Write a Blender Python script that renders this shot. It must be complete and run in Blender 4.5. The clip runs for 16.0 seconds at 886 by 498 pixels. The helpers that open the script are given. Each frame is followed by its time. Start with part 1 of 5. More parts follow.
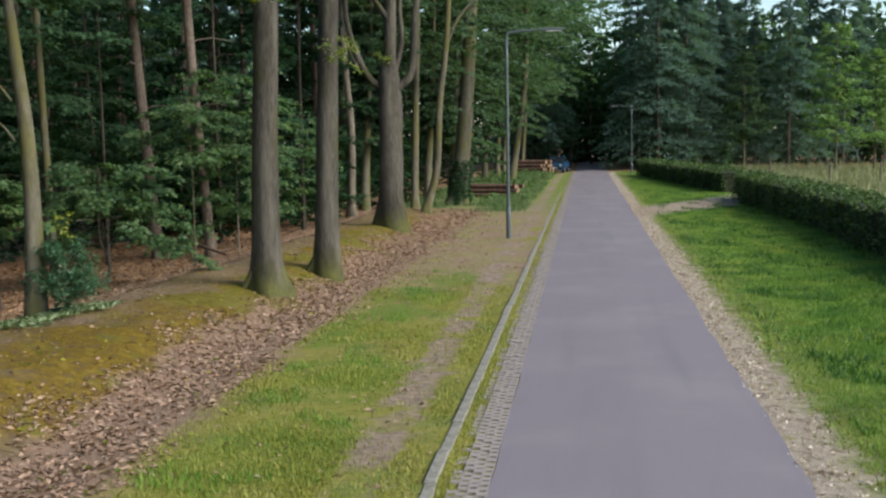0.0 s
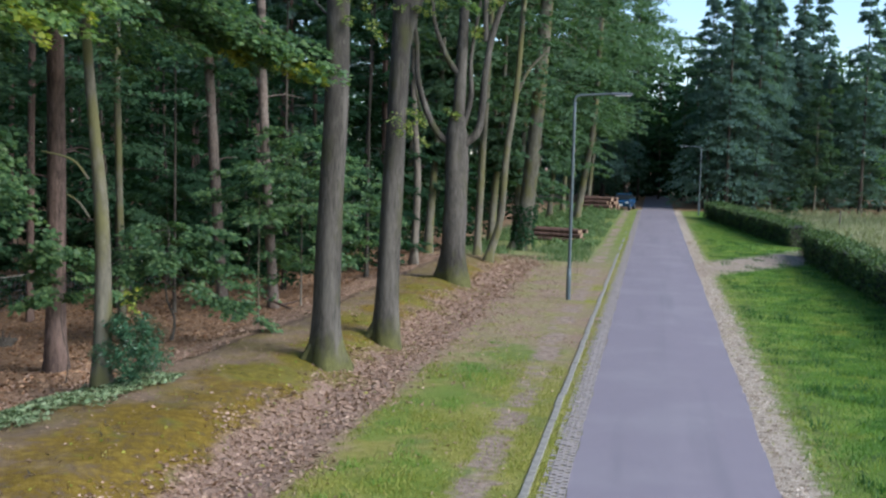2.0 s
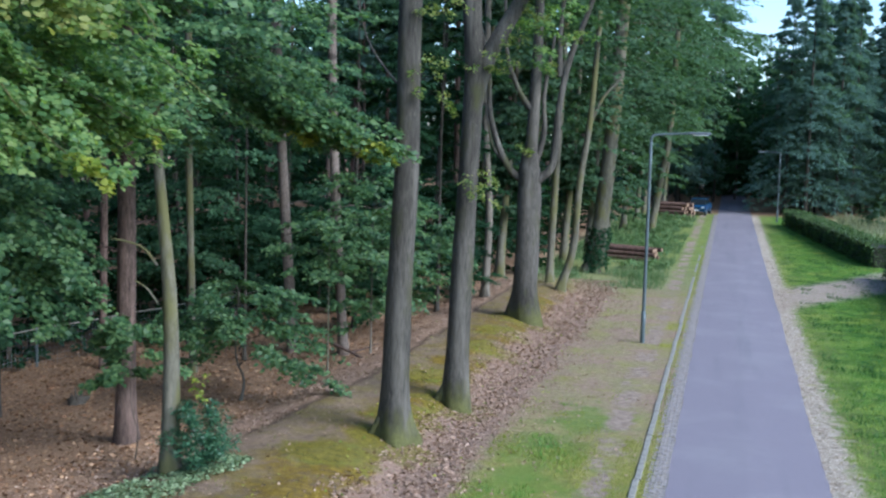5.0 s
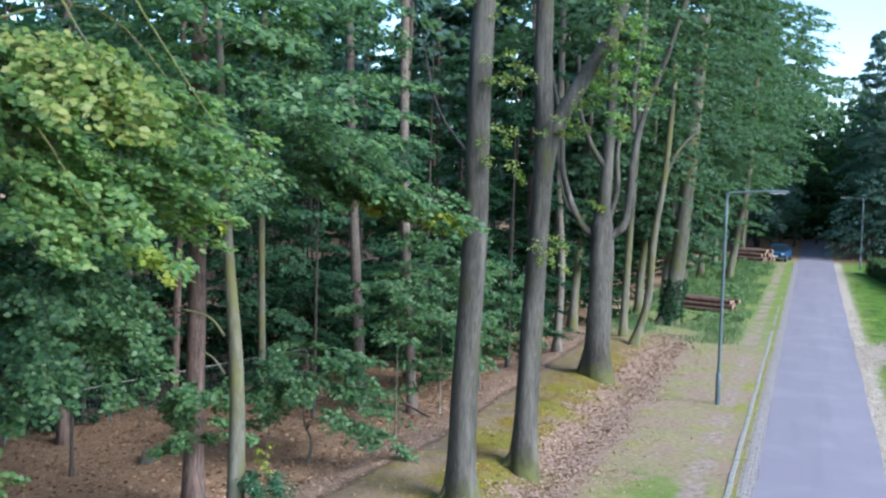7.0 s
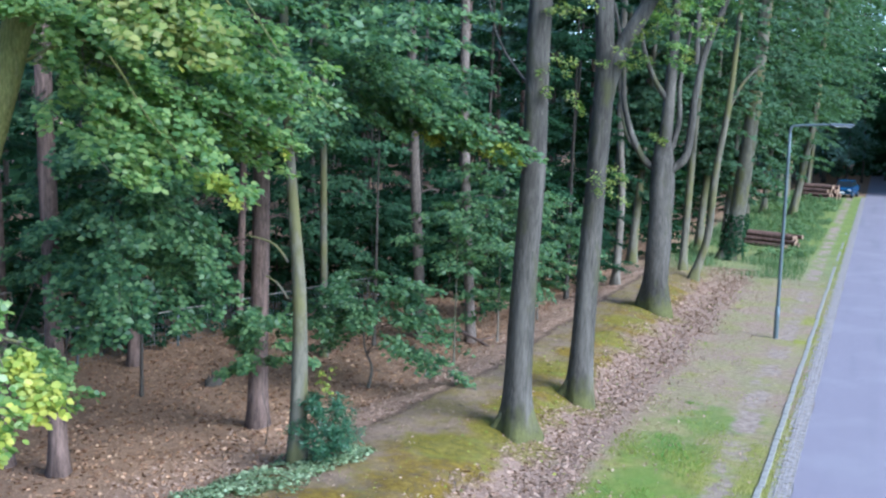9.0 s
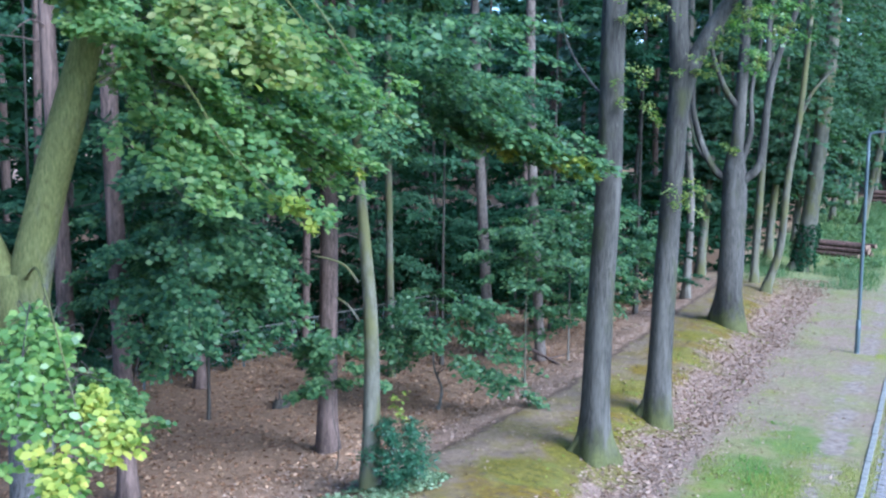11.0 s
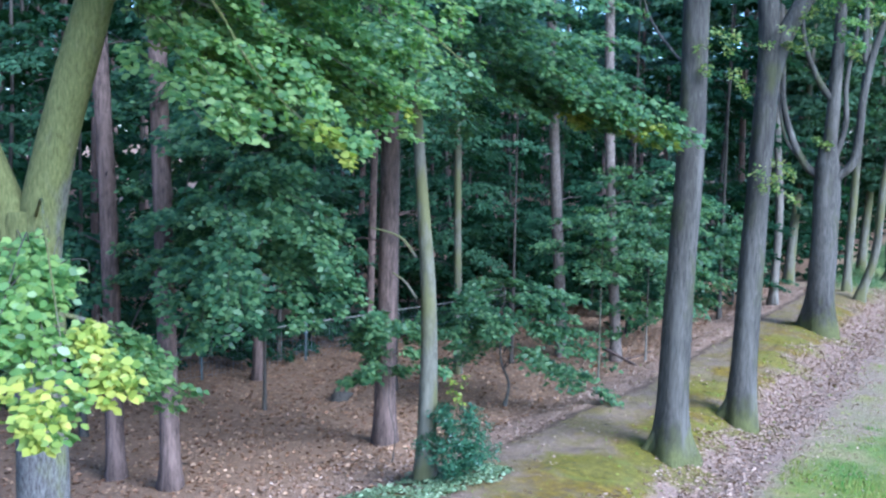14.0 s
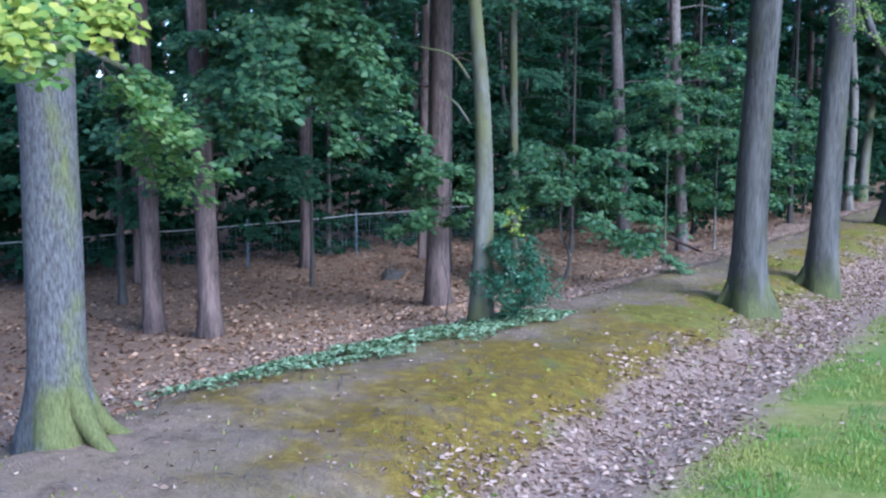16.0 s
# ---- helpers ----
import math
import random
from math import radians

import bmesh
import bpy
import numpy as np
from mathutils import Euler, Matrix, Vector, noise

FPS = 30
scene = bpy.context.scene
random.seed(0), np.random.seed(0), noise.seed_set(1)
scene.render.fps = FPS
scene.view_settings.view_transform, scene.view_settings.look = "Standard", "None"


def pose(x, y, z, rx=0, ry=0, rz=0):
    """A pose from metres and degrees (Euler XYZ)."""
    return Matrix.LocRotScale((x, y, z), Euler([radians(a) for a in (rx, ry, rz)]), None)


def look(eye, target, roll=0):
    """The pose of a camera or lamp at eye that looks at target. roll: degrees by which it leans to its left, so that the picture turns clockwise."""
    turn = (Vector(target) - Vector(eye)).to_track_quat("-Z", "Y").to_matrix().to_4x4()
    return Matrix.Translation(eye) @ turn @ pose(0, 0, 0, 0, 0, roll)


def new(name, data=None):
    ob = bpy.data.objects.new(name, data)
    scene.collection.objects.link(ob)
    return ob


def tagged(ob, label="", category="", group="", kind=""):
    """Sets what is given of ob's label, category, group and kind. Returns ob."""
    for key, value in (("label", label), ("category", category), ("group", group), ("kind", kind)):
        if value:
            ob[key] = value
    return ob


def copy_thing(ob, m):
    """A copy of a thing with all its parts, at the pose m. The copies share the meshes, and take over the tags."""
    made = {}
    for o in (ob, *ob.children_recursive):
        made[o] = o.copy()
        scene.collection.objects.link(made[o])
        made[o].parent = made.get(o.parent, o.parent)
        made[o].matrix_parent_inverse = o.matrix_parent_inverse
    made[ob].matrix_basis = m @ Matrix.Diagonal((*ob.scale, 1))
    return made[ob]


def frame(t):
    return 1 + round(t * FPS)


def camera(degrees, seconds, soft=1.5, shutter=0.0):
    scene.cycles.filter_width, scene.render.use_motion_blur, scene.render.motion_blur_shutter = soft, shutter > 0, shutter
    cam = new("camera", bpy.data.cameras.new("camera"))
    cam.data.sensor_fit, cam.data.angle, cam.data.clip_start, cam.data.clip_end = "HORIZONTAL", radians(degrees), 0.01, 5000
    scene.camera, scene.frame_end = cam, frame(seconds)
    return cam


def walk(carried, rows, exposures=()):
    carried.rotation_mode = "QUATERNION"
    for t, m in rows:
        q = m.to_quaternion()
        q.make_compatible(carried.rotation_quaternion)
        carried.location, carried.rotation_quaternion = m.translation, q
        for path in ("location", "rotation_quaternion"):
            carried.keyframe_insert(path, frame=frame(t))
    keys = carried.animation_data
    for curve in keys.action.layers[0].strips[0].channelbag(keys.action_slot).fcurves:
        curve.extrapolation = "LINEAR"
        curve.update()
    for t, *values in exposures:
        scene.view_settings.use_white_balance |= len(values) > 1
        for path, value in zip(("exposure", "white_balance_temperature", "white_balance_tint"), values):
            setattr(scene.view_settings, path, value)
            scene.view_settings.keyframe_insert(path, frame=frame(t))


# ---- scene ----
cam = camera(43.0, 16.0, soft=2.4)
EXPOSURES = [(0, 0.83, 6450, 8), (3, 1.12, 5250, 13), (6, 1.3, 5100, 8), (7, 1.6, 5150, 9), (9, 1.66, 4850, 10), (12.5, 1.85, 4380, 11), (14.5, 1.86, 4420, 13), (16, 1.54, 4380, 15)]
PATH = [
    (0, (0.324, 0.008, 2.841), (0.072, 1.983, 2.648), -1.0),
    (0.5, (0.423, -0.323, 3.273), (0.139, 1.648, 3.092), 0.7),
    (1, (0.428, -0.347, 3.545), (0.12, 1.613, 3.292), 0.4),
    (1.5, (0.412, -0.261, 3.801), (0.094, 1.7, 3.571), 2.5),
    (2, (0.427, -0.126, 4.042), (0.063, 1.834, 3.876), 1.5),
    (2.5, (0.413, -0.014, 4.335), (0.02, 1.938, 4.146), 0.7),
    (3, (0.376, 0.221, 4.576), (-0.029, 2.17, 4.383), 2.5),
    (5.5, (0.282, 0.554, 5.793), (-0.228, 2.478, 5.595), 1.8),
    (6, (0.31, 0.72, 5.923), (-0.243, 2.636, 5.769), 3.6),
    (6.5, (0.349, 0.714, 6.017), (-0.247, 2.616, 5.852), 2.6),
    (7, (0.354, 0.648, 6.142), (-0.266, 2.544, 6.007), 1.7),
    (7.5, (0.396, 0.572, 6.207), (-0.266, 2.451, 6.034), -0.0),
    (8, (0.421, 0.495, 6.13), (-0.259, 2.369, 5.975), 0.2),
    (8.5, (0.496, 0.431, 6.057), (-0.197, 2.296, 5.848), 2.5),
    (9, (0.493, 0.383, 6.08), (-0.222, 2.234, 5.826), 1.9),
    (9.5, (0.335, 0.335, 5.945), (-0.405, 2.179, 5.719), 0.6),
    (12, (-0.012, 1.225, 6.183), (-0.873, 3.013, 5.939), 1.9),
    (12.5, (0.027, 1.336, 6.138), (-0.86, 3.114, 5.917), 2.2),
    (13, (-0.039, 1.552, 5.982), (-0.938, 3.324, 5.753), 1.5),
    (13.5, (-0.107, 1.785, 5.691), (-1.03, 3.55, 5.518), 1.2),
    (14, (-0.234, 2.014, 5.266), (-1.175, 3.768, 5.067), 1.2),
    (14.5, (-0.332, 2.228, 4.783), (-1.284, 3.975, 4.584), 0.3),
    (15, (-0.415, 2.454, 4.285), (-1.399, 4.181, 4.062), 1.2),
    (15.5, (-0.555, 2.712, 3.707), (-1.559, 4.429, 3.508), 1.3),
    (16, (-0.688, 2.926, 3.072), (-1.712, 4.627, 2.832), 0.4),
]
walk(cam, [(t, look(eye, target, roll)) for t, eye, target, roll in PATH], EXPOSURES)

# ---- world, sun ----
world = bpy.data.worlds.new("sky")
scene.world = world
world.use_nodes = True
wn = world.node_tree.nodes
sky = wn.new("ShaderNodeTexSky")
sky.sky_type, sky.sun_disc = "NISHITA", False
sky.sun_elevation, sky.sun_rotation = radians(33), radians(111)
sky.air_density, sky.dust_density, sky.ozone_density = 1.0, 0.6, 1.5
world.node_tree.links.new(sky.outputs[0], wn["Background"].inputs[0])
wn["Background"].inputs[1].default_value = 0.115
sun = new("sun", bpy.data.lights.new("sun", "SUN"))
sun.data.energy, sun.data.angle, sun.data.color = 2.9, radians(36), (1.0, 0.94, 0.84)
sun.matrix_world = look((29, -11, 20), (0, 0, 0))


# ---- materials ----
class Nodes:
    """Small helper to wire a node material."""

    def __init__(self, name, rough=0.85, spec=0.25):
        self.m = bpy.data.materials.new(name)
        self.m.use_nodes = True
        self.t = self.m.node_tree
        self.b = self.t.nodes["Principled BSDF"]
        self.b.inputs["Roughness"].default_value = rough
        self.b.inputs["Specular IOR Level"].default_value = spec

    def n(self, kind, **props):
        node = self.t.nodes.new("ShaderNode" + kind)
        for k, v in props.items():
            setattr(node, k, v)
        return node

    def link(self, a, b):
        self.t.links.new(a, b)

    def pos(self, sx=1, sy=1, sz=1, local=False):
        src = self.n("TexCoord").outputs["Object"] if local else self.n("NewGeometry").outputs["Position"]
        mp = self.n("Mapping")
        mp.inputs["Scale"].default_value = (sx, sy, sz)
        self.link(src, mp.inputs["Vector"])
        return mp.outputs[0]

    def noise(self, scale, detail=4, vec=None, rough=0.55):
        node = self.n("TexNoise")
        node.inputs["Scale"].default_value, node.inputs["Detail"].default_value = scale, detail
        node.inputs["Roughness"].default_value = rough
        self.link(vec if vec else self.pos(), node.inputs["Vector"])
        return node.outputs["Fac"]

    def ramp(self, fac, *stops):
        node = self.n("ValToRGB")
        el = node.color_ramp.elements
        while len(el) < len(stops):
            el.new(0.5)
        for e, (p, c) in zip(el, stops):
            e.position, e.color = p, (*c, 1) if len(c) == 3 else c
        self.link(fac, node.inputs[0])
        return node.outputs[0]

    def range(self, val, a, b, c=0.0, d=1.0):
        node = self.n("MapRange", interpolation_type="SMOOTHSTEP")
        for i, v in enumerate((a, b, c, d)):
            node.inputs[i + 1].default_value = v
        self.link(val, node.inputs[0])
        return node.outputs[0]

    def math(self, op, a, b):
        node = self.n("Math", operation=op)
        for i, v in enumerate((a, b)):
            if isinstance(v, (int, float)):
                node.inputs[i].default_value = v
            else:
                self.link(v, node.inputs[i])
        return node.outputs[0]

    def mix(self, fac, a, b, mode="MIX"):
        node = self.n("MixRGB", blend_type=mode)
        for i, v in enumerate((fac, a, b)):
            if isinstance(v, (int, float)):
                node.inputs[i].default_value = v
            elif isinstance(v, tuple):
                node.inputs[i].default_value = (*v, 1)
            else:
                self.link(v, node.inputs[i])
        return node.outputs[0]

    def color(self, c):
        if isinstance(c, tuple):
            self.b.inputs["Base Color"].default_value = (*c, 1)
        else:
            self.link(c, self.b.inputs["Base Color"])
        return self

    def bump(self, h, strength=0.5, dist=0.02):
        node = self.n("Bump")
        node.inputs["Strength"].default_value, node.inputs["Distance"].default_value = strength, dist
        self.link(h, node.inputs["Height"])
        self.link(node.outputs[0], self.b.inputs["Normal"])
        return self


def bark(name, dark, light, moss=None, moss_amount=0.5, stretch=0.12, scale=14.0, strength=0.9, foot=None):
    k = Nodes(name, 0.92, 0.15)
    v = k.pos(1, 1, stretch, True)
    fine = k.noise(scale * 1.4, 6, v, 0.7)
    broad = k.noise(1.3, 3, k.pos(1, 1, 0.35, True))
    c = k.ramp(fine, (0.32, dark), (0.68, light))
    c = k.mix(k.range(broad, 0.42, 0.62, 0.0, 0.45), c, tuple(x * 0.62 for x in dark))
    streak = k.noise(5.0, 4, k.pos(1, 1, 0.08, True), 0.6)
    c = k.mix(k.range(streak, 0.5, 0.68, 0.0, 0.5), c, tuple(min(1, x * 1.3) for x in light))
    lichen = k.noise(9.0, 3, k.pos(1, 1, 0.7, True))
    c = k.mix(k.range(lichen, 0.64, 0.72, 0.0, 0.22), c, tuple(min(1, x * 1.6) for x in light))
    if moss:
        patch = k.noise(2.2, 5, k.pos(1, 1, 0.4, True))
        c = k.mix(k.range(patch, 0.62 - 0.3 * moss_amount, 0.78 - 0.3 * moss_amount, 0.0, 0.75), c, moss)
    if foot:
        sep = k.n("SeparateXYZ")
        k.link(k.n("TexCoord").outputs["Object"], sep.inputs[0])
        rise = k.math("ADD", sep.outputs[2], k.math("MULTIPLY", k.math("SUBTRACT", k.noise(4.0, 5, k.pos(1, 1, 0.5, True)), 0.5), 1.5))
        c = k.mix(k.range(rise, 0.62, 0.12, 0.0, 0.8), c, k.ramp(fine, (0.3, tuple(x * 0.5 for x in foot)), (0.7, foot)))
    return k.color(c).bump(fine, strength, 0.03).m


def leafy(name, dark, mid, light, thin=0.35, rough=0.5, clump=0.5, single=0.65, patches=0.5, spec=0.35):
    """Leaves: every leaf its own tint, larger patches lighter or darker, light let through."""
    k = Nodes(name, rough, spec)
    rnd = k.n("NewGeometry").outputs["Random Per Island"]
    patch = k.noise(clump, 3)
    v = k.math("ADD", k.math("MULTIPLY", rnd, single), k.math("MULTIPLY", patch, patches))
    c = k.ramp(v, (0.18, dark), (0.55, mid), (0.92, light))
    k.color(c)
    tr = k.n("BsdfTranslucent")
    k.link(k.mix(1.0, c, (1.15, 1.25, 0.55), "MULTIPLY"), tr.inputs["Color"])
    mx = k.n("MixShader")
    mx.inputs[0].default_value = thin
    k.link(k.b.outputs[0], mx.inputs[1])
    k.link(tr.outputs[0], mx.inputs[2])
    k.link(mx.outputs[0], k.t.nodes["Material Output"].inputs["Surface"])
    return k.m


def ground_material():
    k = Nodes("ground_cover", 0.95, 0.1)
    sep = k.n("SeparateXYZ")
    k.link(k.n("NewGeometry").outputs["Position"], sep.inputs[0])
    X, Y = sep.outputs[0], sep.outputs[1]
    wob = k.math("MULTIPLY", k.math("SUBTRACT", k.noise(0.7, 4), 0.5), 1.6)
    wob2 = k.math("MULTIPLY", k.math("SUBTRACT", k.noise(3.0, 3), 0.5), 0.7)
    x = k.math("ADD", X, k.math("ADD", wob, wob2))
    fine, mid, broad = k.noise(42, 4), k.noise(7, 4), k.noise(0.9, 4)
    tiny = k.noise(140, 2)
    litter = k.mix(0.5, k.ramp(fine, (0.3, (0.16, 0.09, 0.05)), (0.72, (0.42, 0.27, 0.16))), k.ramp(mid, (0.3, (0.19, 0.115, 0.068)), (0.7, (0.36, 0.23, 0.138))))
    pale = k.mix(0.45, k.ramp(fine, (0.3, (0.2, 0.127, 0.088)), (0.7, (0.46, 0.32, 0.23))), k.ramp(mid, (0.3, (0.2, 0.125, 0.088)), (0.7, (0.36, 0.25, 0.18))))
    moss = k.ramp(k.math("ADD", k.math("MULTIPLY", mid, 0.6), k.math("MULTIPLY", fine, 0.4)), (0.36, (0.07, 0.043, 0.009)), (0.5, (0.182, 0.118, 0.012)), (0.64, (0.285, 0.2, 0.032)))
    moss = k.mix(k.range(k.noise(1.7, 5), 0.56, 0.68, 0.0, 0.5), moss, (0.16, 0.19, 0.03))
    humus = k.mix(k.range(tiny, 0.58, 0.72, 0.0, 0.5), k.mix(0.5, k.ramp(fine, (0.3, (0.1, 0.067, 0.042)), (0.7, (0.31, 0.22, 0.15))), k.ramp(mid, (0.3, (0.12, 0.085, 0.052)), (0.7, (0.27, 0.195, 0.13)))), (0.42, 0.34, 0.27))
    humus = k.mix(k.range(k.noise(0.8, 5), 0.44, 0.6, 0.0, 0.5), humus, pale)
    humus = k.mix(k.math('MULTIPLY', k.range(k.noise(1.6, 6, None, 0.7), 0.4, 0.6, 0.0, 0.75), k.range(Y, 11, 14, 0.3, 1.0)), humus, k.ramp(fine, (0.3, (0.1, 0.08, 0.022)), (0.7, (0.27, 0.21, 0.07))))
    humus = k.mix(k.range(k.noise(3.7, 5, None, 0.7), 0.54, 0.66, 0.0, 0.5), humus, (0.085, 0.06, 0.042))
    grass = k.ramp(k.math("ADD", k.math("MULTIPLY", broad, 0.3), k.math("ADD", k.math("MULTIPLY", mid, 0.35), k.math("MULTIPLY", fine, 0.35))), (0.3, (0.11, 0.13, 0.014)), (0.5, (0.25, 0.255, 0.03)), (0.7, (0.4, 0.345, 0.1)))
    lush = k.ramp(k.math("ADD", k.math("MULTIPLY", broad, 0.5), k.math("MULTIPLY", fine, 0.5)), (0.3, (0.034, 0.1, 0.014)), (0.5, (0.1, 0.205, 0.026)), (0.66, (0.27, 0.32, 0.06)))
    earth = k.mix(k.range(tiny, 0.55, 0.75), k.ramp(mid, (0.3, (0.2, 0.145, 0.105)), (0.7, (0.4, 0.3, 0.225))), (0.45, 0.4, 0.34))
    crumb = k.n('TexVoronoi')
    crumb.inputs['Scale'].default_value = 9.0
    k.link(k.pos(), crumb.inputs['Vector'])
    sand = k.mix(k.range(tiny, 0.5, 0.72), k.ramp(fine, (0.3, (0.3, 0.235, 0.165)), (0.7, (0.58, 0.485, 0.37))), (0.66, 0.58, 0.48))
    sand = k.mix(k.range(crumb.outputs['Distance'], 0.3, 0.6, 0.0, 0.25), sand, (0.25, 0.2, 0.14))
    sand = k.mix(k.range(k.noise(5.5, 5, None, 0.7), 0.52, 0.6, 0.0, 0.75), sand, k.ramp(fine, (0.3, (0.12, 0.09, 0.055)), (0.7, (0.28, 0.21, 0.14))))
    sand = k.mix(k.range(k.noise(2.2, 5), 0.6, 0.7, 0.0, 0.7), sand, grass)
    straw = k.ramp(fine, (0.3, (0.16, 0.145, 0.07)), (0.7, (0.39, 0.335, 0.2)))
    # forest floor, bank with a dark line behind its back edge, leaf-filled swale, verge
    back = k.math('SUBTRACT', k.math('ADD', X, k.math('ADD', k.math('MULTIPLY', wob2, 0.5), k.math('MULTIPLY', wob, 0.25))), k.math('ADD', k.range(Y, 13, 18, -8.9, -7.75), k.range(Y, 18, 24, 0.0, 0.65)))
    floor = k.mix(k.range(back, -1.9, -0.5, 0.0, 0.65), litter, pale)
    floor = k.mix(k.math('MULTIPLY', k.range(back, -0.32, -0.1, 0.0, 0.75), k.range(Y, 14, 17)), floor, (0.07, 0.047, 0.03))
    c = k.mix(k.range(back, -0.1, 0.04), floor, k.mix(k.math('MULTIPLY', k.range(k.math('ADD', k.math('ADD', k.noise(1.0, 6), k.math('MULTIPLY', k.math('SUBTRACT', fine, 0.5), 0.35)), k.math('ADD', k.math('MULTIPLY', k.range(X, -7.4, -5.9), 0.25), k.math('SUBTRACT', k.math('MULTIPLY', k.range(Y, 18, 13), 0.15), k.math('MULTIPLY', k.range(Y, 11.0, 9.2), 0.3)))), 0.56, 0.84), k.range(mid, 0.32, 0.5, 0.35, 0.92)), humus, moss))
    edge = k.math("ADD", X, wob2)
    brow = k.math("ADD", X, k.math("SUBTRACT", k.math("ADD", k.math("MULTIPLY", wob2, 0.9), k.math("MULTIPLY", wob, 0.35)), k.range(Y, 14, 9.5, 0.0, 0.28)))
    c = k.mix(k.range(brow, -5.28, -5.02), c, pale)
    verge = k.mix(k.math("MULTIPLY", k.range(k.noise(0.55, 5), 0.2, 0.5), k.range(Y, 16, 26, 0.28, 0.98)), k.mix(k.range(k.noise(1.1, 6, None, 0.65), 0.5, 0.66, 0.0, 0.7), grass, lush), k.mix(k.range(k.noise(0.7, 6), 0.34, 0.68, 0.05, 0.9), k.mix(0.8, earth, pale), k.mix(0.36, k.mix(0.4, earth, straw), grass)))
    c = k.mix(k.range(edge, -4.05, -3.3), c, verge)
    patch = 0.0
    for spot in ((-2.8, 20.4, 0), (-3.4, 16.2, 0), (-2.5, 9.9, 0), (-2.2, 22.8, 0), (-2.4, 13.2, 0), (-2.9, 18.3, 0)):
        d = k.n("VectorMath", operation="DISTANCE")
        k.link(k.pos(1, 0.75, 1), d.inputs[0])
        d.inputs[1].default_value = (spot[0], spot[1] * 0.75, 0)
        patch = k.math("MAXIMUM", patch, k.range(d.outputs["Value"], 1.6, 0.1))
    patch = k.range(k.math("ADD", k.math("MULTIPLY", patch, 0.5), k.noise(1.9, 5)), 0.58, 0.98, 0.0, 0.6)
    c = k.mix(k.math("MULTIPLY", patch, k.range(edge, -4.0, -3.4)), c, k.ramp(fine, (0.3, (0.05, 0.13, 0.014)), (0.7, (0.17, 0.28, 0.035))))
    weeds = k.mix(k.range(Y, 46, 58, 0.45, 0.2), k.mix(k.range(mid, 0.34, 0.58), grass, lush), earth)
    c = k.mix(k.math("MULTIPLY", k.range(Y, 40, 47), k.range(X, -9, -6)), c, weeds)
    # moss cushions round the feet of the large trees
    near = 0.0
    for spot in ((-5.3, 19.2, 0.1), (-4.95, 22.6, 0.1), (-5.4, 33.4, 0.1), (-5.6, 21.0, 0.2), (-5.5, 28.5, 0.1), (-6.0, 17.9, 0.3), (-5.9, 24.6, 0.3), (-5.6, 31.0, 0.2)):
        d = k.n("VectorMath", operation="DISTANCE")
        k.link(k.pos(), d.inputs[0])
        d.inputs[1].default_value = spot
        near = k.math("MAXIMUM", near, k.range(d.outputs["Value"], 1.35, 0.3))
    near = k.range(k.math("ADD", k.math("MULTIPLY", near, 0.55), k.noise(2.4, 5)), 0.66, 0.92, 0.0, 0.75)
    c = k.mix(near, c, k.mix(0.5, moss, k.ramp(fine, (0.3, (0.07, 0.1, 0.014)), (0.7, (0.26, 0.27, 0.04)))))
    # worn wheel track beside the kerb
    track = k.math("MULTIPLY", k.range(edge, -2.0, -1.72), k.range(edge, -1.3, -1.45))
    c = k.mix(k.math("MULTIPLY", track, k.range(k.noise(0.8, 3), 0.4, 0.55)), c, earth)
    # sandy shoulder, lawn and meadow beyond the road
    c = k.mix(k.range(X, 1.0, 1.2), c, sand)
    side = k.math("ADD", X, k.math("MULTIPLY", wob2, 1.3))
    lawn = k.mix(k.range(k.noise(0.5, 4), 0.56, 0.7, 0.0, 0.7), lush, grass)
    lawn = k.mix(k.range(k.noise(1.1, 5), 0.48, 0.6, 0.0, 0.8), lawn, k.ramp(fine, (0.3, (0.018, 0.058, 0.012)), (0.7, (0.07, 0.15, 0.028))))
    lawn = k.mix(k.range(k.math("ADD", X, wob), 4.2, 2.6, 0.0, 0.45), lawn, k.mix(0.35, grass, earth))
    c = k.mix(k.range(side, 2.45, 2.85), c, lawn)
    # field path that joins from the side
    py = k.math("ADD", Y, k.math("ADD", k.math("MULTIPLY", k.math("SUBTRACT", X, 2.0), -1.7), wob))
    path = k.math("MULTIPLY", k.math("MULTIPLY", k.range(py, 39.0, 41.0), k.range(py, 46.5, 44.5)), k.range(X, 1.5, 2.1))
    c = k.mix(path, c, k.mix(0.5, sand, earth))
    meadow = k.mix(k.range(k.noise(0.25, 4), 0.4, 0.65), straw, lush)
    c = k.mix(k.range(X, 7.4, 8.2), c, meadow)
    # woodland at the far end
    c = k.mix(k.range(k.math("ADD", Y, wob), 92, 97), c, litter)
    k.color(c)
    return k.bump(k.math("ADD", fine, k.math("MULTIPLY", tiny, 0.4)), 0.8, 0.05).m


def asphalt_material():
    k = Nodes("asphalt", 0.88, 0.25)
    grain = k.noise(260, 2)
    stain = k.noise(0.45, 5)
    streak = k.noise(1.6, 3, k.pos(1, 0.06, 1))
    c = k.ramp(grain, (0.3, (0.166, 0.143, 0.157)), (0.7, (0.248, 0.216, 0.234)))
    c = k.mix(k.range(stain, 0.45, 0.7, 0, 0.35), c, (0.27, 0.25, 0.248))
    c = k.mix(k.range(streak, 0.5, 0.7, 0, 0.3), c, (0.14, 0.132, 0.143))
    return k.color(c).bump(grain, 0.3, 0.004).m


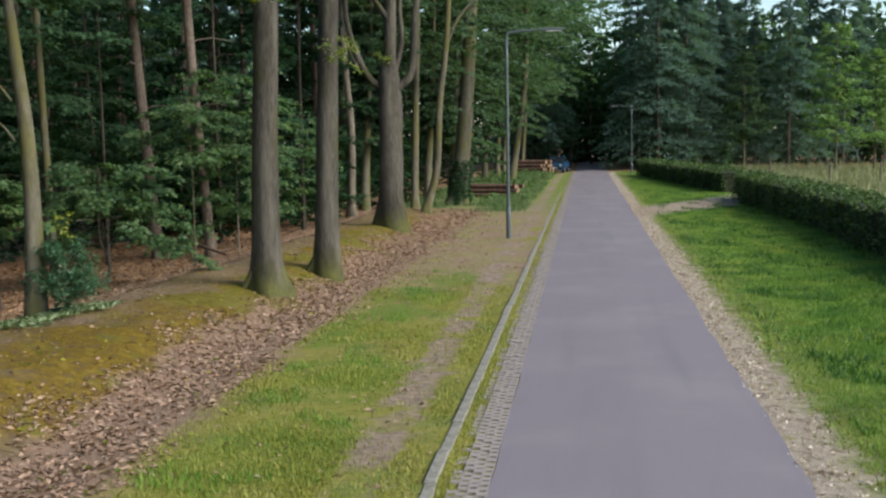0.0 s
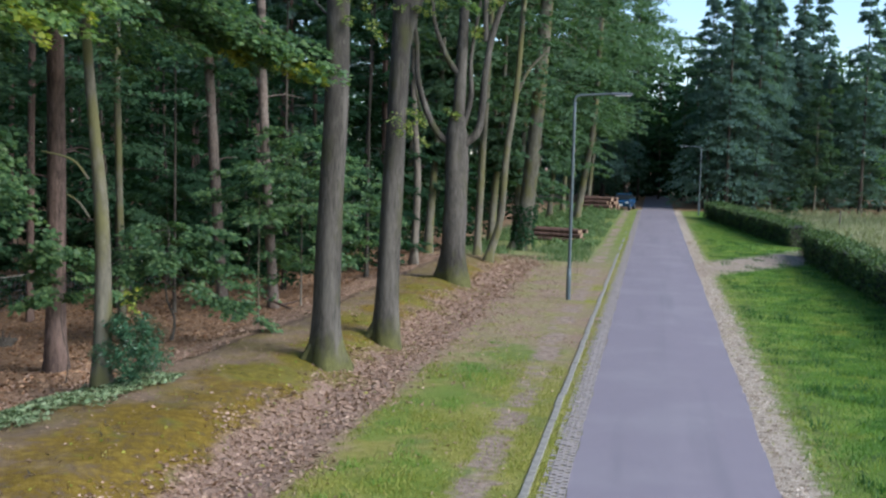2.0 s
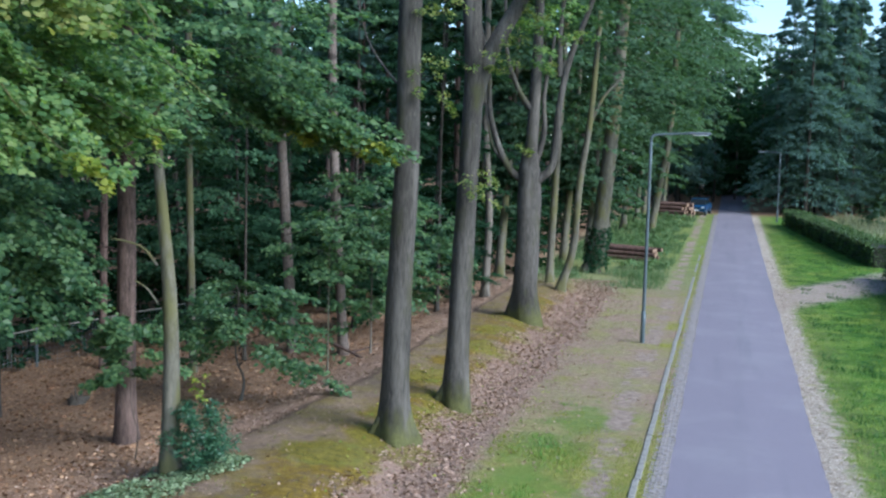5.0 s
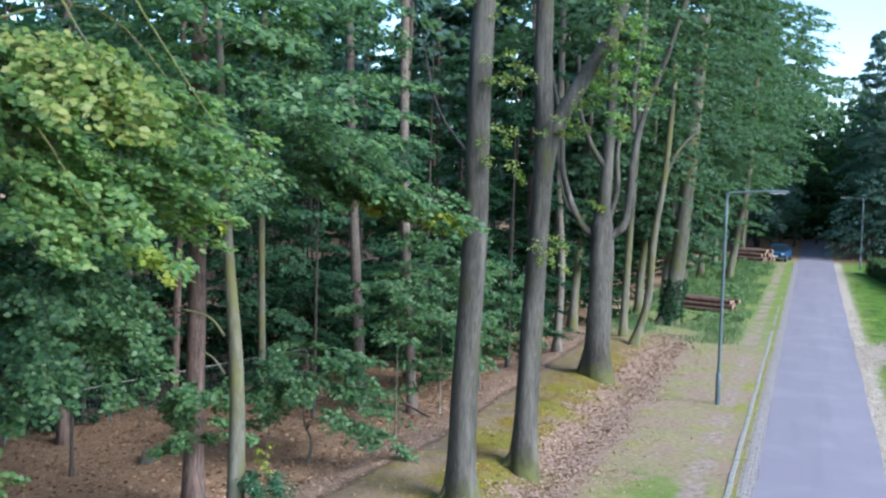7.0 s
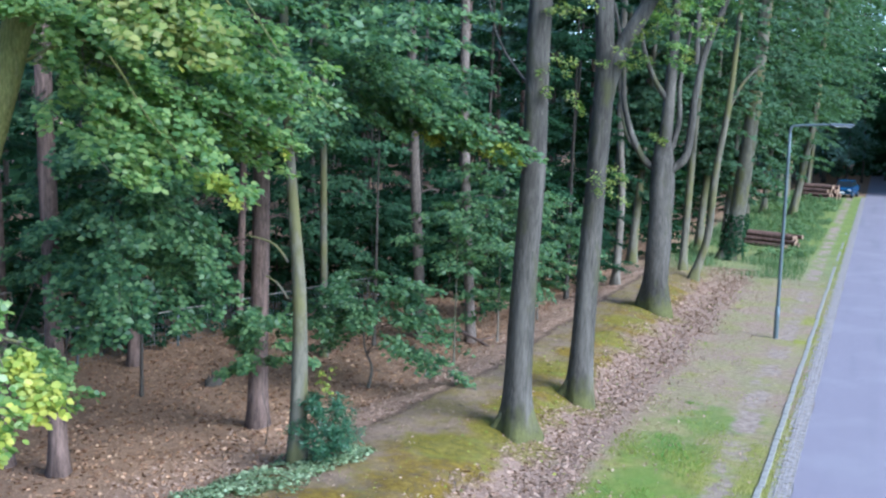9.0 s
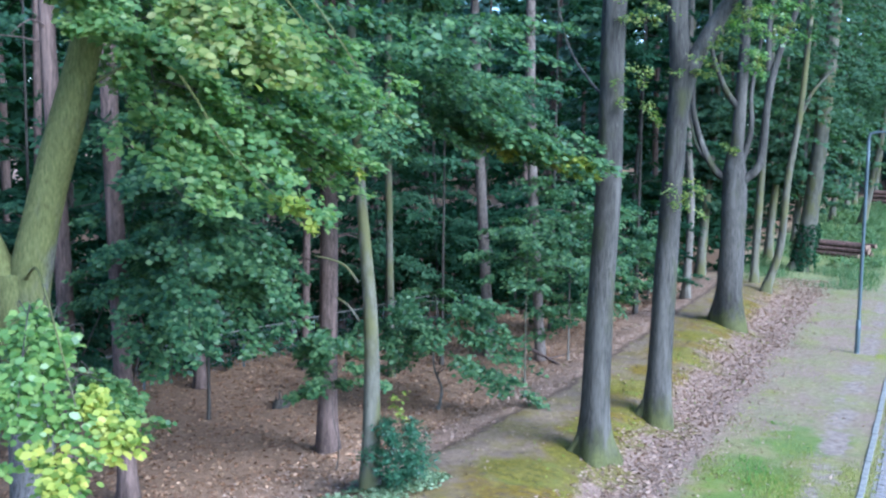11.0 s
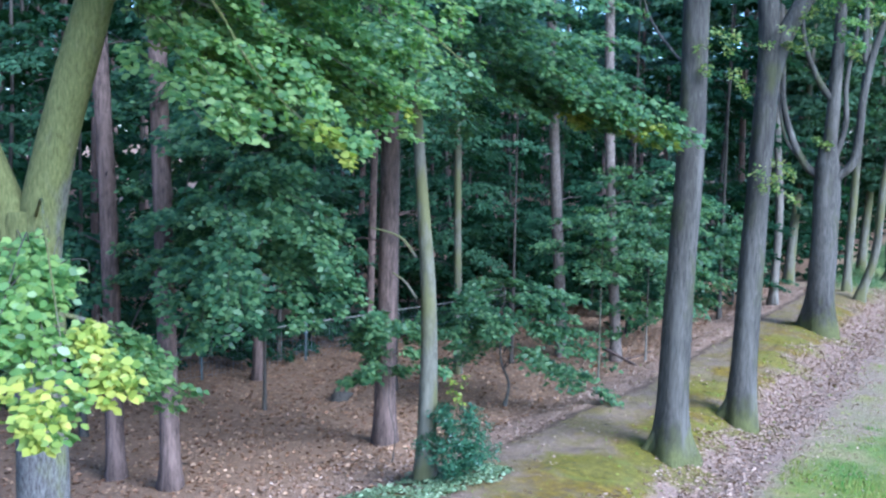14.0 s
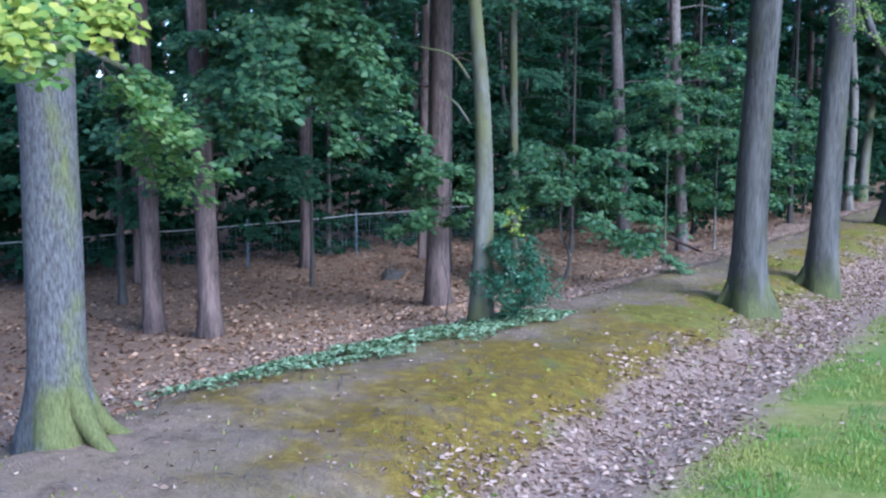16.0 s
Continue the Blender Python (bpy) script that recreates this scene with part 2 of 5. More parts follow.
def plain(name, c, rough=0.5, metal=0.0, vary=0.12, scale=9.0, spec=0.4):
    k = Nodes(name, rough, spec)
    k.b.inputs["Metallic"].default_value = metal
    n = k.noise(scale, 4, k.pos(1, 1, 1, True))
    k.color(k.ramp(n, (0.3, tuple(x * (1 - vary) for x in c)), (0.7, tuple(min(1, x * (1 + vary)) for x in c))))
    return k.bump(n, 0.15, 0.004).m


GROUND, ASPHALT = ground_material(), asphalt_material()
BARK_OAK = bark("bark_grey_oak", (0.032, 0.028, 0.023), (0.138, 0.124, 0.102), (0.066, 0.066, 0.026), 0.35, 0.1, 30, 1.0, (0.15, 0.15, 0.045))


def mossy_oak_bark():
    """Grey flecked bark, greener round the fork and at the foot."""
    k = Nodes("bark_mossy_oak", 0.92, 0.15)
    fine = k.noise(52, 6, k.pos(1, 1, 0.24, True), 0.72)
    c = k.ramp(fine, (0.34, (0.05, 0.043, 0.038)), (0.66, (0.21, 0.192, 0.172)))
    sep = k.n("SeparateXYZ")
    k.link(k.n("TexCoord").outputs["Object"], sep.inputs[0])
    z = sep.outputs[2]
    belt = k.math("MAXIMUM", k.math("MULTIPLY", k.range(z, 2.4, 4.2), k.range(z, 9.5, 6.5)), k.math("MULTIPLY", k.math("MULTIPLY", k.range(z, 1.2, 0.1), k.range(sep.outputs[0], 0.08, 0.32)), 1.0))
    patch = k.math("ADD", k.noise(2.4, 5, k.pos(1, 1, 0.45, True)), k.math("MULTIPLY", belt, 0.22))
    c = k.mix(k.range(patch, 0.5, 0.68, 0.0, 0.88), c, k.ramp(fine, (0.3, (0.08, 0.085, 0.02)), (0.7, (0.21, 0.21, 0.06))))
    return k.color(c).bump(fine, 0.9, 0.03).m


BARK_PINE = bark("bark_red_pine", (0.046, 0.032, 0.026), (0.205, 0.14, 0.11), None, 0, 0.22, 16)


def ringed_bark():
    """Pale thin bark crossed by dark rings of old branch scars."""
    k = Nodes("bark_ringed_pine", 0.92, 0.15)
    fine = k.noise(30, 5, k.pos(1, 1, 0.3, True), 0.7)
    c = k.ramp(fine, (0.32, (0.07, 0.054, 0.044)), (0.68, (0.225, 0.18, 0.145)))
    ring = k.noise(2.4, 3, k.pos(0.25, 0.25, 1.0, True), 0.6)
    c = k.mix(k.range(ring, 0.58, 0.66, 0.0, 0.75), c, (0.035, 0.028, 0.024))
    rust = k.noise(0.7, 3, k.pos(1, 1, 0.5, True))
    c = k.mix(k.range(rust, 0.5, 0.66, 0.0, 0.45), c, (0.15, 0.085, 0.06))
    return k.color(c).bump(fine, 0.7, 0.02).m


BARK_RINGED = ringed_bark()
BARK_SLIM = bark("bark_smooth_beech", (0.07, 0.065, 0.045), (0.165, 0.15, 0.11), (0.11, 0.105, 0.035), 0.6, 0.3, 9, 0.4)
BARK_PALE = bark("bark_pale_sapling", (0.08, 0.068, 0.052), (0.185, 0.162, 0.128), None, 0, 0.3, 12, 0.4)
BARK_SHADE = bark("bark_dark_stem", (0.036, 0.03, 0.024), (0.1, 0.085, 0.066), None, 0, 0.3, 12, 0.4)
BARK_MOSSY = mossy_oak_bark()
LEAF = leafy("beech_leaf", (0.025, 0.06, 0.026), (0.066, 0.132, 0.053), (0.165, 0.25, 0.096), 0.46, 0.42, 0.8, 0.6, 0.6, spec=0.28)
LEAF_DRAPE = leafy("overhanging_oak_leaf", (0.056, 0.118, 0.045), (0.145, 0.245, 0.085), (0.3, 0.385, 0.135), 0.58, 0.42, 0.9, 0.6, 0.6, spec=0.26)
# Leaf darkened for the inner wood, the forest's shade put into its colour.
LEAF_DEEP = leafy("shade_tinted_leaf", (0.019, 0.044, 0.023), (0.028, 0.064, 0.032), (0.04, 0.088, 0.043), 0.4, 0.8, spec=0.05)
# Roadside leaf twice: sunlight in the first colour, blue haze in both.
LEAF_LIT = leafy("sun_tinted_roadside_leaf", (0.04, 0.079, 0.04), (0.067, 0.122, 0.06), (0.11, 0.178, 0.088), 0.45, 0.7, 0.3, 0.5, 0.7, spec=0.1)
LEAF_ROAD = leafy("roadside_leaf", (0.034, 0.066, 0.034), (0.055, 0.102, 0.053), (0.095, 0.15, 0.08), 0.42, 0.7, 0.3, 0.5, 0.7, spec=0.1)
LEAF_YELLOW = leafy("yellowing_oak_leaf", (0.12, 0.19, 0.026), (0.26, 0.31, 0.045), (0.47, 0.45, 0.08), 0.45)
LEAF_TURN = leafy("oak_leaf_turning", (0.072, 0.13, 0.028), (0.16, 0.22, 0.05), (0.31, 0.31, 0.095), 0.5, 0.4)
LEAF_OAK = leafy("oak_leaf", (0.042, 0.096, 0.028), (0.112, 0.2, 0.05), (0.25, 0.34, 0.092), 0.5, 0.34, spec=0.45)
LEAF_LOW = leafy("low_oak_leaf", (0.062, 0.125, 0.032), (0.14, 0.24, 0.058), (0.27, 0.36, 0.095), 0.5, 0.36, spec=0.5)
LEAF_SHRUB = leafy("shrub_leaf", (0.02, 0.052, 0.028), (0.045, 0.11, 0.055), (0.1, 0.19, 0.09), 0.3, 0.4)
# Half-dark copy of the beech leaf, with part of that shade in its colour.
LEAF_MID = leafy("half_shade_tinted_leaf", (0.027, 0.06, 0.03), (0.05, 0.105, 0.05), (0.085, 0.155, 0.072), 0.42, 0.55, spec=0.18)
LEAF_YOUNG = leafy("young_tree_leaf", (0.085, 0.17, 0.055), (0.15, 0.26, 0.085), (0.24, 0.35, 0.135), 0.48)
# Needles set pale and bluish, with distance haze put into their colour.
NEEDLE = leafy("hazed_spruce_needles", (0.084, 0.142, 0.125), (0.116, 0.188, 0.16), (0.155, 0.235, 0.19), 0.48, 0.9, 0.4, 0.35, 0.6, spec=0.05)
LEAF_WEED = leafy("bramble_leaf", (0.06, 0.11, 0.045), (0.115, 0.185, 0.075), (0.2, 0.27, 0.12), 0.4, 0.7, 0.4, spec=0.12)
LEAF_HEDGE = leafy("hedge_leaf", (0.024, 0.05, 0.015), (0.06, 0.11, 0.03), (0.14, 0.2, 0.06), 0.25)
LEAF_IVY = leafy("ivy_leaf", (0.1, 0.15, 0.07), (0.2, 0.27, 0.135), (0.37, 0.43, 0.25), 0.2, 0.35, 2.0)
LITTER = leafy("dead_leaf", (0.115, 0.057, 0.031), (0.32, 0.175, 0.095), (0.5, 0.32, 0.19), 0.1, 0.8, 1.2, 0.85, 0.3, spec=0.1)
LITTER_PALE = leafy("bleached_dead_leaf", (0.225, 0.143, 0.098), (0.375, 0.25, 0.175), (0.465, 0.33, 0.243), 0.1, 0.8, 1.2, 0.95, 0.2, spec=0.1)
BLADE = leafy("grass_blade", (0.1, 0.14, 0.016), (0.23, 0.25, 0.036), (0.42, 0.37, 0.12), 0.3, 0.6, 0.7, 0.4, 0.8)
BLADE_LUSH = leafy("lush_grass_blade", (0.03, 0.098, 0.014), (0.095, 0.21, 0.026), (0.29, 0.35, 0.06), 0.3, 0.6, 0.8, 0.2, 1.1)
BLADE_TUFT = leafy("dark_grass_tuft", (0.016, 0.056, 0.014), (0.042, 0.12, 0.024), (0.1, 0.19, 0.045), 0.3, 0.6)
BLADE_DRY = leafy("dry_grass_blade", (0.1, 0.135, 0.055), (0.205, 0.215, 0.11), (0.37, 0.35, 0.215), 0.25, 0.7, 0.25, 0.35, 0.8)
BLADE_WEED = leafy("roadside_weed", (0.05, 0.1, 0.036), (0.105, 0.172, 0.062), (0.21, 0.255, 0.12), 0.35, 0.7, 0.5)
CONCRETE = plain("weathered_concrete", (0.235, 0.22, 0.182), 0.9, 0, 0.3, 16, 0.2)
PAVER = plain("brown_grey_paver", (0.285, 0.248, 0.222), 0.92, 0, 0.25, 9, 0.15)
SAND_CLOD = leafy("pale_sand_crumb", (0.33, 0.25, 0.18), (0.52, 0.42, 0.325), (0.69, 0.59, 0.47), 0.0, 0.9, 2.0, 0.9, 0.2, spec=0.1)
STEEL = plain("grey_green_painted_steel", (0.085, 0.105, 0.107), 0.5, 0.2)
GALV = plain("galvanised_steel", (0.34, 0.36, 0.37), 0.45, 0.7)
LAMPHEAD = plain("dark_grey_lamp_housing", (0.11, 0.125, 0.135), 0.5, 0.2)
LENS = plain("frosted_lamp_cover", (0.7, 0.7, 0.68), 0.25)
CUT = plain("sawn_wood_end", (0.22, 0.14, 0.085), 0.8, 0, 0.25, 30)
LOGBARK = bark("log_bark", (0.07, 0.043, 0.032), (0.2, 0.12, 0.09), None, 0, 0.4, 10)
PAINT = plain("blue_car_paint", (0.018, 0.062, 0.14), 0.25, 0.2, 0.05)
RUBBER = plain("black_rubber", (0.02, 0.02, 0.02), 0.8)
DARKGLASS = plain("dark_car_glass", (0.015, 0.02, 0.025), 0.08, 0, 0.05, 3, 0.6)
REDLENS = plain("red_lamp_lens", (0.4, 0.02, 0.02), 0.2)
PLATE = plain("blank_plate", (0.7, 0.7, 0.65), 0.5)
CORE = plain("hedge_dark_fill", (0.03, 0.03, 0.018), 0.95, 0, 0.4, 6)


# ---- mesh helpers ----
def mesh_of(name, verts, faces, material, smooth=False):
    me = bpy.data.meshes.new(name)
    me.from_pydata([tuple(v) for v in verts], [], faces)
    for m in material if isinstance(material, (list, tuple)) else (material,):
        me.materials.append(m)
    if smooth:
        me.polygons.foreach_set("use_smooth", [True] * len(me.polygons))
    return me


def quads(name, V, material, corners=4):
    """A mesh of many loose faces; V holds corners x 3 numbers for each."""
    n = len(V) // corners
    me = bpy.data.meshes.new(name)
    me.vertices.add(n * corners)
    me.vertices.foreach_set("co", np.asarray(V, np.float32).ravel())
    me.loops.add(n * corners)
    me.loops.foreach_set("vertex_index", np.arange(n * corners, dtype=np.int32))
    me.polygons.add(n)
    me.polygons.foreach_set("loop_start", np.arange(0, n * corners, corners, dtype=np.int32))
    me.polygons.foreach_set("loop_total", np.full(n, corners, np.int32))
    me.materials.append(material)
    me.update(calc_edges=True)
    return me


MANY = {"branchwork", "twigwork", "dead_twigwork", "stemwork", "mesh_panel", "foliage", "crown", "needle_foliage", "shoot_growth", "ivy", "low_foliage", "upper_foliage", "yellow_foliage", "tip_growth", "side_foliage", "turning_foliage"}


def part(name, me, parent=None, label=""):
    ob = new(name, me)
    ob.parent = parent
    return tagged(ob, label, kind="stuff" if name in MANY else "")


def bm_mesh(name, bm, material):
    me = bpy.data.meshes.new(name)
    bm.to_mesh(me)
    bm.free()
    me.materials.append(material)
    return me


def box(bm, x0, x1, y0, y1, z0, z1, bevel=0.0):
    m = Matrix.LocRotScale(((x0 + x1) / 2, (y0 + y1) / 2, (z0 + z1) / 2), None, (x1 - x0, y1 - y0, z1 - z0))
    r = bmesh.ops.create_cube(bm, size=1, matrix=m)
    if bevel:
        es = list({e for v in r["verts"] for e in v.link_edges})
        bmesh.ops.bevel(bm, geom=es, offset=bevel, segments=1, affect="EDGES")


def unit(a):
    return a / np.maximum(np.linalg.norm(a, axis=-1, keepdims=True), 1e-9)


def ground_z(x, y):
    """Height of the ground: level verge, shallow leaf-filled swale, mossy bank, lower forest floor."""
    x, y = np.asarray(x, float), np.asarray(y, float)

    def step(v, a, b):
        u = np.clip((v - a) / (b - a), 0, 1)
        return u * u * (3 - 2 * u)
    near = 1 - step(y, 12, 18)
    crest = 0.3 + 0.07 * near
    fade = 1 - step(y, 40, 48)
    bank = crest * (step(-x, 4.5, 6.0) - step(-x - 0.55 * near, 7.2, 9.2)) * fade
    swale = -0.05 * np.exp(-((x + 4.6) / 0.55) ** 2) * fade
    floor = -0.24 * step(-x, 9.0, 15.0)
    lumps = 0.014 * np.sin(x * 1.7 + 1.3 * np.sin(y * 0.9)) * np.sin(y * 1.3 + x * 0.4) * step(-x, 4.6, 6.5)
    rise = 0.05 * np.sin(x * 0.5 + 2) * np.sin(y * 0.31) * step(x, 3.5, 7)
    rough = (0.07 * (wave_noise(x, y, 0.8, 3) - 0.5) + 0.045 * (wave_noise(x, y, 2.6, 4) - 0.5)) * step(-x, 5.0, 6.0) * (1 - 0.5 * step(-x, 9, 12))
    return bank + swale + floor + lumps + rise + rough


def wave_noise(x, y, size, seed=0):
    """Soft blotches about `size` across, from 0 to 1."""
    r = np.random.default_rng(seed)
    v = 0
    for i in range(14):
        a, f = r.uniform(0, 6.28), 2 * np.pi / size * r.uniform(0.3, 1.6)
        v = v + np.sin(f * (x * math.cos(a) + y * math.sin(a)) + r.uniform(0, 6.28))
    return np.clip(0.5 + v / 10.5, 0, 1)


def smooth_path(pts, k):
    """Catmull-Rom through a few points, k steps each."""
    p = [2 * np.array(pts[0], float) - np.array(pts[1], float), *[np.array(q, float) for q in pts], 2 * np.array(pts[-1], float) - np.array(pts[-2], float)]
    out = []
    for i in range(1, len(p) - 2):
        for j in range(k):
            t = j / k
            a, b, c, d = p[i - 1], p[i], p[i + 1], p[i + 2]
            out.append(0.5 * (2 * b + (c - a) * t + (2 * a - 5 * b + 4 * c - d) * t * t + (3 * b - a - 3 * c + d) * t ** 3))
    out.append(p[-2])
    return np.array(out)


def tube(pts, r0, r1, seg=10, k=5, lump=0.05, flare=0.0, rng=None, power=1.0):
    """A tapering limb through the points: verts and faces. flare widens the foot into root lobes."""
    c = smooth_path(pts, k)
    n = len(c)
    d = unit(np.gradient(c, axis=0))
    ref = np.array([1.0, 0.0, 0.0]) if abs(d[0][0]) < 0.9 else np.array([0.0, 1.0, 0.0])
    u = unit(ref - d * (d @ ref)[:, None])
    w = np.cross(d, u)
    a = np.linspace(0, 2 * np.pi, seg, endpoint=False)
    s = np.linspace(0, 1, n)[:, None]
    ph = rng.uniform(0, 6.28, 4) if rng is not None else np.zeros(4)
    rad = r0 + (r1 - r0) * s ** power
    rad = rad * (1 + lump * np.sin(2 * a + ph[0] + 5 * s) + lump * 0.8 * np.sin(3 * a + ph[1] - 9 * s) + 0.5 * lump * np.sin(31 * s + ph[2]))
    if flare:
        z = np.maximum(c[:, 2:3] - c[0, 2] - 0.3, 0)
        rad = rad * (1 + flare * np.exp(-z / (1.6 * r0)) * (0.7 + 0.5 * np.maximum(0, np.sin(4 * a + ph[3])) + 0.4 * np.sin(3 * a + ph[2])))
    v = c[:, None] + rad[..., None] * (np.cos(a)[None, :, None] * u[:, None] + np.sin(a)[None, :, None] * w[:, None])
    f = [(i * seg + j, i * seg + (j + 1) % seg, (i + 1) * seg + (j + 1) % seg, (i + 1) * seg + j) for i in range(n - 1) for j in range(seg)]
    f.append(tuple(range((n - 1) * seg, n * seg)))
    return v.reshape(-1, 3), f


def tubes(name, items, material):
    """Several limbs as one mesh."""
    V, F = [], []
    for v, f in items:
        o = sum(len(q) for q in V)
        V.append(v)
        F += [tuple(i + o for i in g) for g in f]
    return mesh_of(name, np.concatenate(V), F, material, True)


def leaf_faces(P, D, N, L, ratio=0.62, cup=0.12, six=False):
    D = unit(D)
    S = unit(np.cross(D, N))
    N = np.cross(S, D)
    L = np.asarray(L)[:, None]
    W = L * ratio / 2
    if six:
        a, b = P + D * L * 0.2, P + D * L * 0.66
        V = np.stack([P, a + S * W * 0.72 + N * W * cup, b + S * W + N * W * cup * 2, P + D * L - N * L * cup, b - S * W + N * W * cup * 2, a - S * W * 0.72 + N * W * cup], 1)
        return V.reshape(-1, 3)
    m = P + D * L * 0.48
    V = np.stack([P, m + S * W + N * W * cup * 2, P + D * L - N * L * cup, m - S * W + N * W * cup * 2], 1)
    return V.reshape(-1, 3)


def sprays(rng, O, A, E, Ln, twigs=12, per=9, size=0.085, droop=0.25, wide=0.5, flat=0.35, ratio=0.62, light=(0.22, -0.15, 1.0), six=False):
    """Layered leaf sprays on boughs that start at O, head for azimuth A (radians) and elevation E, and are Ln long."""
    O, A, E, Ln = np.asarray(O, float), np.asarray(A, float), np.asarray(E, float), np.asarray(Ln, float)
    b = np.repeat(np.arange(len(O)), twigs)
    s = rng.uniform(0.12, 1, len(b)) ** 0.75
    sign = rng.choice([-1, 1], len(b))
    f = np.stack([np.cos(A) * np.cos(E), np.sin(A) * np.cos(E), np.sin(E)], 1)
    p0 = O[b] + f[b] * (s * Ln[b])[:, None]
    p0[:, 2] -= droop * Ln[b] * s * s
    ta = A[b] + sign * rng.uniform(0.35, 1.2, len(b))
    td = np.stack([np.cos(ta), np.sin(ta), rng.uniform(-0.22, 0.06, len(b))], 1)
    tl = wide * Ln[b] * (1.05 - 0.7 * s) * rng.uniform(0.5, 1.1, len(b))
    t = np.repeat(np.arange(len(b)), per)
    u = rng.uniform(0, 1, len(t))
    P = p0[t] + td[t] * (u * tl[t])[:, None] + rng.normal(0, 0.035, (len(t), 3))
    P[:, 2] -= 0.15 * tl[t] * u * u
    la = ta[t] + rng.choice([-1, 1], len(t)) * rng.uniform(0.2, 1.3, len(t))
    D = np.stack([np.cos(la), np.sin(la), rng.uniform(-0.6, 0.15, len(t))], 1)
    N = np.array(light) + rng.normal(0, flat, (len(t), 3))
    N[:, :2] += 0.45 * np.stack([np.cos(A), np.sin(A)], 1)[b[t]]
    return leaf_faces(P, D, N, size * rng.uniform(0.65, 1.25, len(t)), ratio, 0.12, six)


def tree(name, x, y, label, category="tree", group=""):
    ob = tagged(new(name), label, category, group)
    ob.location = (x, y, float(ground_z(x, y)) - 0.03)
    return ob


def whorl(rng, n, z0, z1, reach, az=None, spread=3.14159, inner=0.1, taper=0.0):
    """Boughs round a stem between two heights: origins, azimuths, elevations and lengths."""
    z = rng.uniform(z0, z1, n)
    A = rng.uniform(-np.pi, np.pi, n) if az is None else az + rng.uniform(-spread, spread, n)
    h = (z - z0) / max(z1 - z0, 0.01)
    Ln = reach * rng.uniform(0.55, 1.1, n) * (1 - taper * h)
    O = np.stack([np.cos(A) * inner * Ln, np.sin(A) * inner * Ln, z], 1)
    E = rng.uniform(-0.12, 0.3, n)
    return O, A, E, Ln


def twig_tubes(W, r=0.022, every=1, droop=0.2, inner=0.12):
    out = []
    for o, a, e, l in list(zip(*W))[::every]:
        f = np.array([math.cos(a) * math.cos(e), math.sin(a) * math.cos(e), math.sin(e)])
        p = [o - np.array([math.cos(a), math.sin(a), 0]) * inner * l - [0, 0, 0.12 * l], o, o + f * l * 0.5 - [0, 0, droop * l * 0.25], o + f * l * 0.95 - [0, 0, droop * l * 0.9]]
        out.append(tube(p, r * (0.5 + l * 0.3), 0.005, 4, 2))
    return out


# ---- ground, road, kerb ----
def axis(fine0, fine1, step, reach, grow=1.35):
    a = list(np.arange(fine0, fine1, step))
    d, lo, hi = step, a[0], a[-1]
    while hi < reach:
        d *= grow
        hi += d
        lo -= d
        a += [hi]
        a = [lo] + a
    return np.array(a)


gx, gy = axis(-17, 8.2, 0.2, 900), axis(4, 46, 0.3, 900)
GX, GY = np.meshgrid(gx, gy)
nx, ny = len(gx), len(gy)
ground = part("ground", mesh_of("ground", np.stack([GX, GY, ground_z(GX, GY)], -1).reshape(-1, 3), [(j * nx + i, j * nx + i + 1, (j + 1) * nx + i + 1, (j + 1) * nx + i) for j in range(ny - 1) for i in range(nx - 1)], GROUND, True))
tagged(ground, "grass verge, leaf-filled swale, mossy bank and brown forest floor", "ground", kind="structure")

rng = np.random.default_rng(4)
yy = np.concatenate([np.arange(-30, 60, 0.25), np.arange(60, 150, 2.0)])
left = -0.47 + 0.012 * np.sin(yy * 2.1) + rng.normal(0, 0.006, len(yy))
right = 2.12 + 0.02 * np.sin(yy * 0.7) + 0.007 * np.sin(yy * 2.9 + np.sin(yy)) + rng.normal(0, 0.008, len(yy))
V, F = [], []
for y, a, b in zip(yy, left, right):
    m = (a + b) / 2
    V += [(a, y, -0.04), (a, y, 0.012), (m, y, 0.035), (b, y, 0.012), (b + 0.03, y, -0.04)]
for i in range(len(yy) - 1):
    F += [(i * 5 + j, i * 5 + j + 1, i * 5 + j + 6, i * 5 + j + 5) for j in range(4)]
tagged(part("road", mesh_of("road", V, [f[::-1] for f in F], ASPHALT)), "narrow grey asphalt lane with worn pale edges", "road", kind="structure")

# ---- lane edge: kerb and pavers ----
kerb = tagged(new("kerb"), "low weathered concrete kerb along the grass verge", "kerb", kind="structure")
bm = bmesh.new()
box(bm, -0.055, 0.055, 0, 0.99, -0.08, 0.024, 0.01)
stone = bm_mesh("kerb_stone", bm, CONCRETE)
for i in range(82):
    k = part("kerb_stone", stone, kerb)
    y = -7.0 + i
    k.matrix_local = pose(-0.96 + random.uniform(-0.012, 0.012) - 0.0003 * y, y, random.uniform(-0.01, 0.006) - 0.0006 * max(0, y - 20), 0, 0, random.uniform(-0.35, 0.35))

strip = tagged(new("paver_strip"), "strip of small worn pavers with grassy joints beside the asphalt", "pavement", kind="structure")


